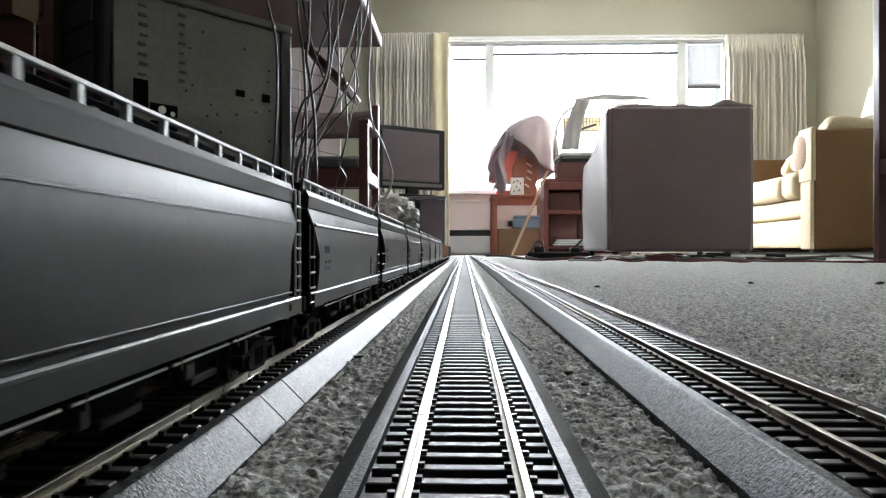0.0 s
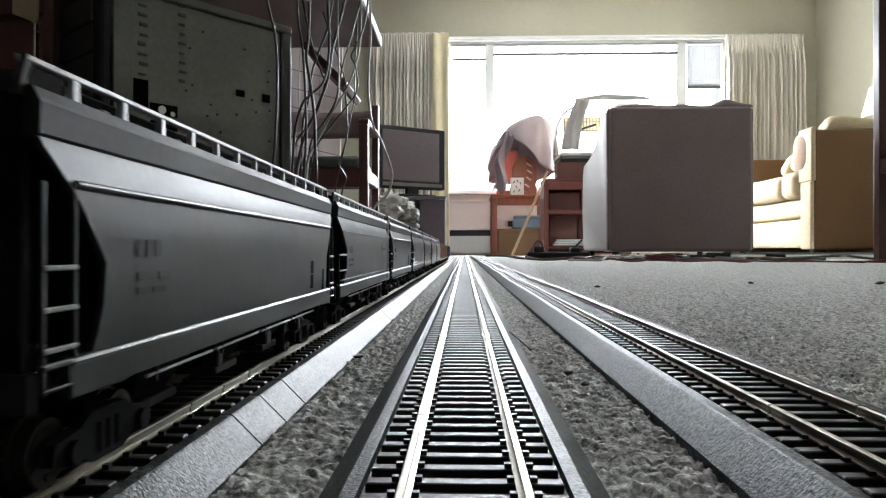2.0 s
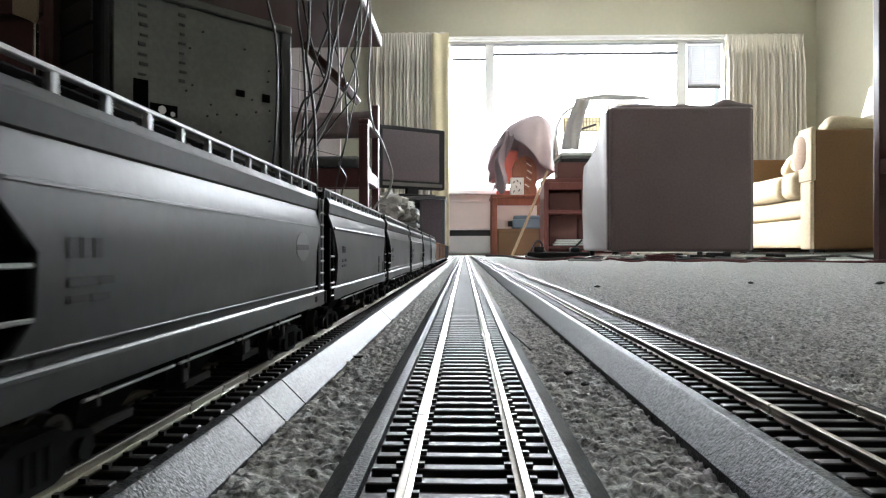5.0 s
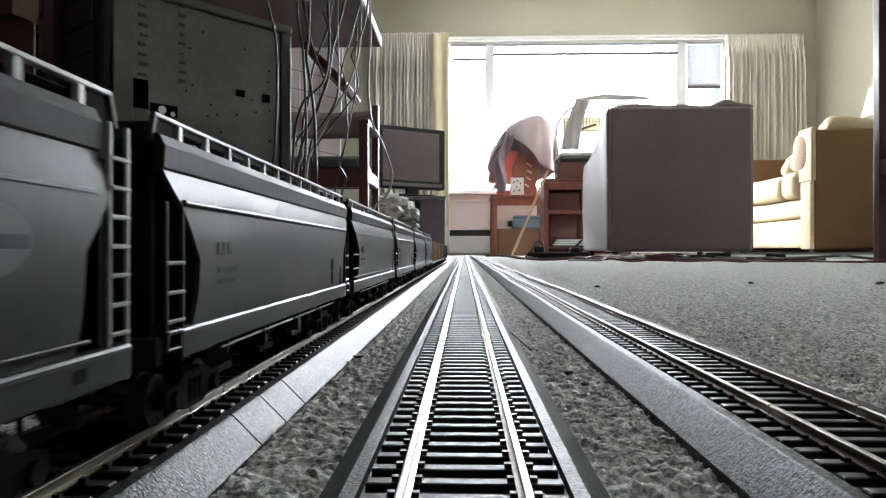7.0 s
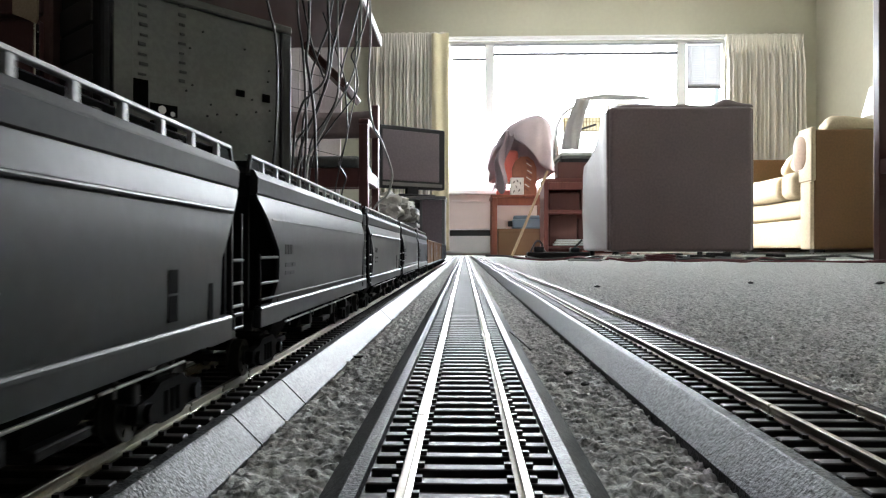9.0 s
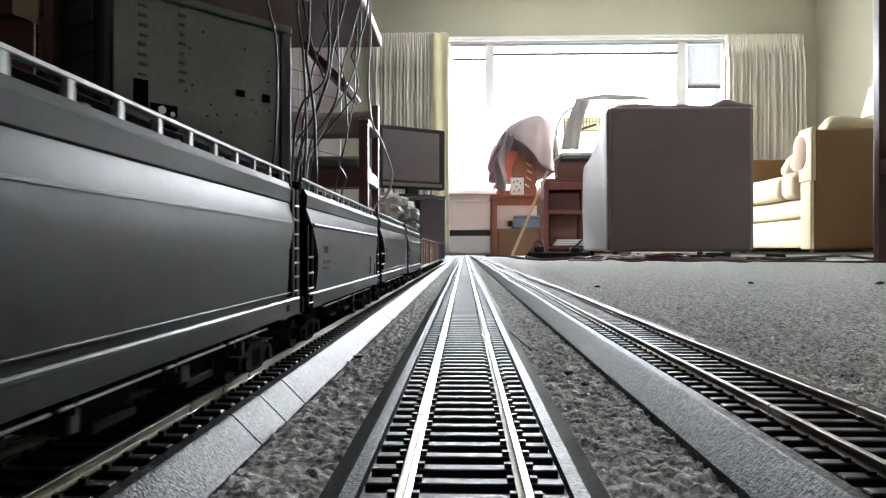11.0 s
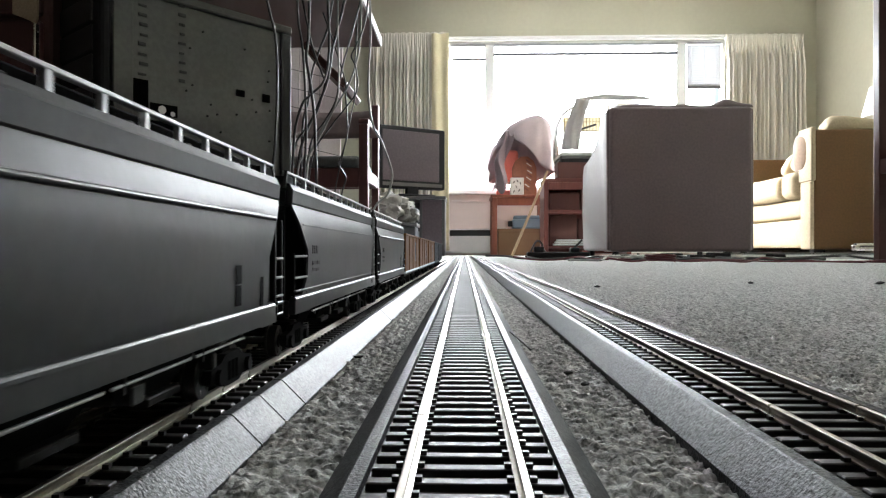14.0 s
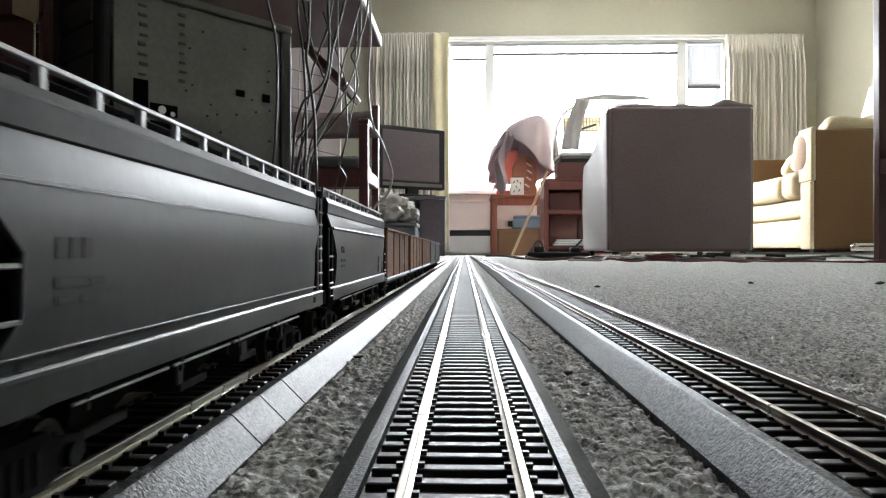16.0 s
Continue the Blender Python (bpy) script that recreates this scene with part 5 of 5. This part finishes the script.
def floor_clutter():
    p = thing("power_strip", pose(0.275, 3.1, 0.0), "black power strip with adapters lying on the carpet", "power strip")
    part("body", boxed(0, 0.275, 0, 0.06, 0.001, 0.036, 0.006, 2), M_BLACK, p)
    part("adapter", boxed(0.03, 0.075, 0.005, 0.05, 0.036, 0.06, 0.005, 2), M_BLACK, p)
    part("adapter", boxed(0.19, 0.23, 0.005, 0.05, 0.036, 0.055, 0.005, 2), M_BLACK, p)
    part("switch", boxed(0.245, 0.262, 0.012, 0.04, 0.036, 0.042, 0.001), M_CORAL, p)
    t = thing("wire", pose(0, 0, 0), "black power cable looping up behind the power strip", "wire", "loose wires on the carpet")
    part("sheath", tube(bmesh.new(), [(0.288, 3.20, 0.006), (0.307, 3.21, 0.052), (0.329, 3.23, 0.085), (0.351, 3.24, 0.077), (0.368, 3.26, 0.039), (0.399, 3.27, 0.021), (0.465, 3.29, 0.018), (0.546, 3.30, 0.091)], 0.005, 6), M_CABLE, t, "", True)
    random.seed(11)

    def wire(x0, x1, y0, y1, r, mat, label, n=9):
        t = thing("wire", pose(0, 0, 0), label, "wire", "loose wires on the carpet")
        pts = [(x0 + (x1 - x0) * k / n, y0 + (y1 - y0) * k / n + random.uniform(-0.09, 0.09), r + 0.001 + random.choice((0, 0, 0.004, 0.012))) for k in range(n + 1)]
        part("sheath", tube(bmesh.new(), pts, r, 6), mat, t, "", True)

    wire(0.5, 1.75, 2.5, 2.4, 0.0035, M_RED, "dark red wire trailing across the carpet", 14)
    wire(0.68, 1.85, 2.65, 2.35, 0.003, M_RED, "dark red wire trailing across the carpet", 12)
    wire(0.2, 0.9, 2.9, 3.1, 0.004, M_RED, "dark red wire trailing across the carpet", 8)
    wire(0.25, 1.2, 2.95, 3.25, 0.0045, M_CABLE, "black cable tangled on the carpet by the armchair", 12)
    wire(0.1, 0.8, 3.3, 3.0, 0.005, M_CABLE, "black cable tangled on the carpet by the armchair", 9)
    wire(0.6, 1.0, 3.2, 3.4, 0.006, M_CABLE, "black cable tangled on the carpet by the armchair", 8)
    coil = thing("wire_coil", pose(0.665, 2.42, 0.004), "dark red wire wound into a flat coil on the carpet", "wire")
    loops = [(0.048 * math.cos(t) + 0.004 * math.sin(2.3 * t), 0.04 * math.sin(t), 0.002 + 0.0016 * t / 3.14 + 0.004 * abs(math.sin(1.7 * t))) for t in (k * 0.5 for k in range(76))]
    part("sheath", tube(bmesh.new(), loops, 0.0032, 6, 2), M_RED, coil, "", True)
    wire(0.7, 1.5, 2.9, 2.95, 0.006, M_CABLE, "black cable lying along the carpet by the armchair", 10)
    wire(1.0, 2.0, 3.15, 3.1, 0.006, M_CABLE, "black cable lying along the carpet by the armchair", 10)
    for x, y, w, h in ((0.93, 3.3, 0.09, 0.03), (1.16, 3.35, 0.1, 0.032), (1.42, 3.3, 0.07, 0.026)):
        q = thing("power_adapter", pose(x, y, 0.0005, 0, 0, 12), "black plug-in power adapter lying on the carpet", "power adapter", "adapters on the carpet")
        part("case", boxed(0, w, 0, 0.055, 0, h, 0.005, 2), M_BLACK, q)
        part("prong", boxed(w, w + 0.014, 0.02, 0.024, h * 0.4, h * 0.4 + 0.005), M_JOIN, q)
    wire(0.4, 0.75, 2.75, 2.8, 0.004, M_CABLEG, "grey cable lying on the carpet", 6)
    for x, y, w, mat, label in ((0.74, 3.15, 0.07, M_BAG, "small white plastic box among the wires"), (0.62, 3.05, 0.05, M_BAG, "small white plastic box among the wires"), (0.98, 3.1, 0.11, M_BLACK, "black control unit among the wires")):
        u = thing("control_box", pose(x, y, 0), label, "control box", "small boxes among the wires")
        part("case", boxed(0, w, 0, 0.05, 0.0005, 0.024, 0.004, 2), mat, u)
        part("knob", rod(bmesh.new(), (w * 0.5, 0.025, 0.024), (w * 0.5, 0.025, 0.03), 0.006, 10), M_BLACK, u)
    random.seed(21)
    for x, y, r in ((-0.083, 0.285, 0.0022), (0.35, 0.325, 0.004), (0.062, 0.62, 0.004), (0.056, 0.97, 0.006), (0.034, 0.235, 0.0018), (0.55, 0.33, 0.003), (0.43, 0.31, 0.0028), (0.40, 0.27, 0.0022), (0.52, 0.9, 0.006), (0.9, 1.5, 0.01), (0.15, 0.8, 0.004), (0.75, 1.05, 0.006), (-0.0405, 0.268, 0.0022), (0.0365, 0.215, 0.002), (0.052, 0.37, 0.0026), (0.235, 0.318, 0.0042), (0.222, 0.30, 0.002), (0.245, 0.283, 0.0022), (0.342, 0.37, 0.003), (0.375, 0.50, 0.003), (0.36, 0.9, 0.004), (-0.055, 0.30, 0.0018), (-0.05, 0.42, 0.002)):
        d = thing("lint_crumb", pose(x, y, 0.001, 0, 0, random.uniform(0, 360)), "dark crumb of lint lying on the carpet", "crumb", "crumbs on the carpet")
        bm = bmesh.new()
        bmesh.ops.create_icosphere(bm, subdivisions=1, radius=r)
        for v in bm.verts:
            v.co *= random.uniform(0.6, 1.2)
            v.co.z *= 0.45
        part("fluff", bm, M_PCDARK, d)
    k = thing("wire", pose(0, 0, 0), "short black wire end sticking out beside the track", "wire")
    part("sheath", tube(bmesh.new(), [(0.0195, 0.303, 0.0066), (0.0215, 0.299, 0.0052), (0.0245, 0.293, 0.003), (0.027, 0.288, 0.001)], 0.0004, 6), M_CABLE, k)


def bags():
    s = thing("storage_crate", pose(-0.66, 4.6, 0), "dark plastic crate on the floor beside the chair", "crate")
    part("crate_wall", boxed(0.0, 0.34, 0.0, 0.3, 0.0, 0.2, 0.01, 2), M_DARKCAB, s)
    part("rim", boxed(-0.01, 0.35, -0.01, 0.31, 0.2, 0.225, 0.006, 2), M_DARKCAB, s)
    random.seed(5)
    for x, y, r, h in ((-0.5, 4.7, 0.13, 0.2), (-0.40, 4.72, 0.09, 0.15), (-0.58, 4.72, 0.10, 0.19)):
        g = thing("plastic_bag", pose(x, y, 0.225), "crumpled translucent white plastic bag on the crate", "plastic bag", "plastic bags")
        bm = bmesh.new()
        bmesh.ops.create_icosphere(bm, subdivisions=4, radius=1.0)
        for v in bm.verts:
            n = noise.noise(v.co * 2.6 + Vector((x * 9, y, 0))) * 0.35 + abs(noise.noise(v.co * 6.0)) * 0.25
            q = v.co * (1 + n)
            v.co = (q.x * r, q.y * r, max(0.0, h * 0.45 + q.z * h * 0.5))
        part("film", bm, M_FILM, g, "", True)


def silver_engine():
    """A small silver engine on a low board by the sofa."""
    b = thing("track_board", pose(1.30, 3.55, 0), "white foam board under a far model track", "board")
    part("panel", boxed(0, 1.6, 0, 0.12, 0.0005, 0.022, 0.002), M_WHITE, b)
    t = thing("track_section", pose(2.9, 3.61, 0.0225, 0, 0, 90), "far model track lying on the white board", "model track", "model railway track sections")
    part("roadbed", mm(prism(bmesh.new(), BED_PROFILE, 0, 1560)), M_ROADBED, t)
    for s in (-1, 1):
        part("rail", mm(prism(bmesh.new(), [(s * 8.75 + x, TIE_TOP + z) for x, z in RAIL_PROFILE], 0, 1560)), M_RAIL, t)
    e = thing("silver_engine", pose(2.25, 3.61, 0.031, 0, 0, 90), "silver streamlined model engine beside the sofa", "model train car")
    bm = prism(bmesh.new(), [(-16, 10), (16, 10), (17, 16), (17, 38), (13, 46), (6, 49), (-6, 49), (-13, 46), (-17, 38), (-17, 16)], -100, 92)
    part("shell", mm(bm), M_JOIN, e, "polished silver shell", True)
    part("nose", mm(rounded(-15.5, 15.5, 88, 104, 10, 40, 6)), M_JOIN, e, "", True)
    for s in (-1, 1):
        part("window_band", mm(boxed(s * 17.0, s * 17.4, -95, 80, 30, 36)), M_BLACK, e)
    part("headlamp", mm(rod(bmesh.new(), (0, 92, 44), (0, 97, 44), 3, 12)), M_BLACK, e)
    for y in (-64, 64):
        truck(e, y)
        for o in (-10.2, 10.2):
            wheelset(e, y + o)
    return e


def build_room():
    room()
    carpet()
    window()
    blinds()
    curtain(-0.86, -0.15, 0.04, 2.05, 20, "ivory pleated curtain with yellowed lining edge beside the window", True, 0.04)
    curtain(2.375, 3.07, 0.04, 2.01, 20, "ivory pleated curtain hanging open beside the window", False)
    heater()
    recliner()
    sofa()
    side_table()
    covered_cage()
    wire_cage()
    tv_corner()
    wooden_chair(pose(-0.70, 3.22, 0), "dark mahogany chair with vinyl seat pad by the desk", 0.79, False)
    wooden_chair(pose(1.975, 2.58, 0), "tall dark mahogany chair with grey cushioned back", 1.2, True)
    desk()
    leaning_board()
    pc_tower()
    hanging_cables()
    floor_clutter()
    bags()


build_room()
tracks()
train()
ENGINE = silver_engine()
motions()
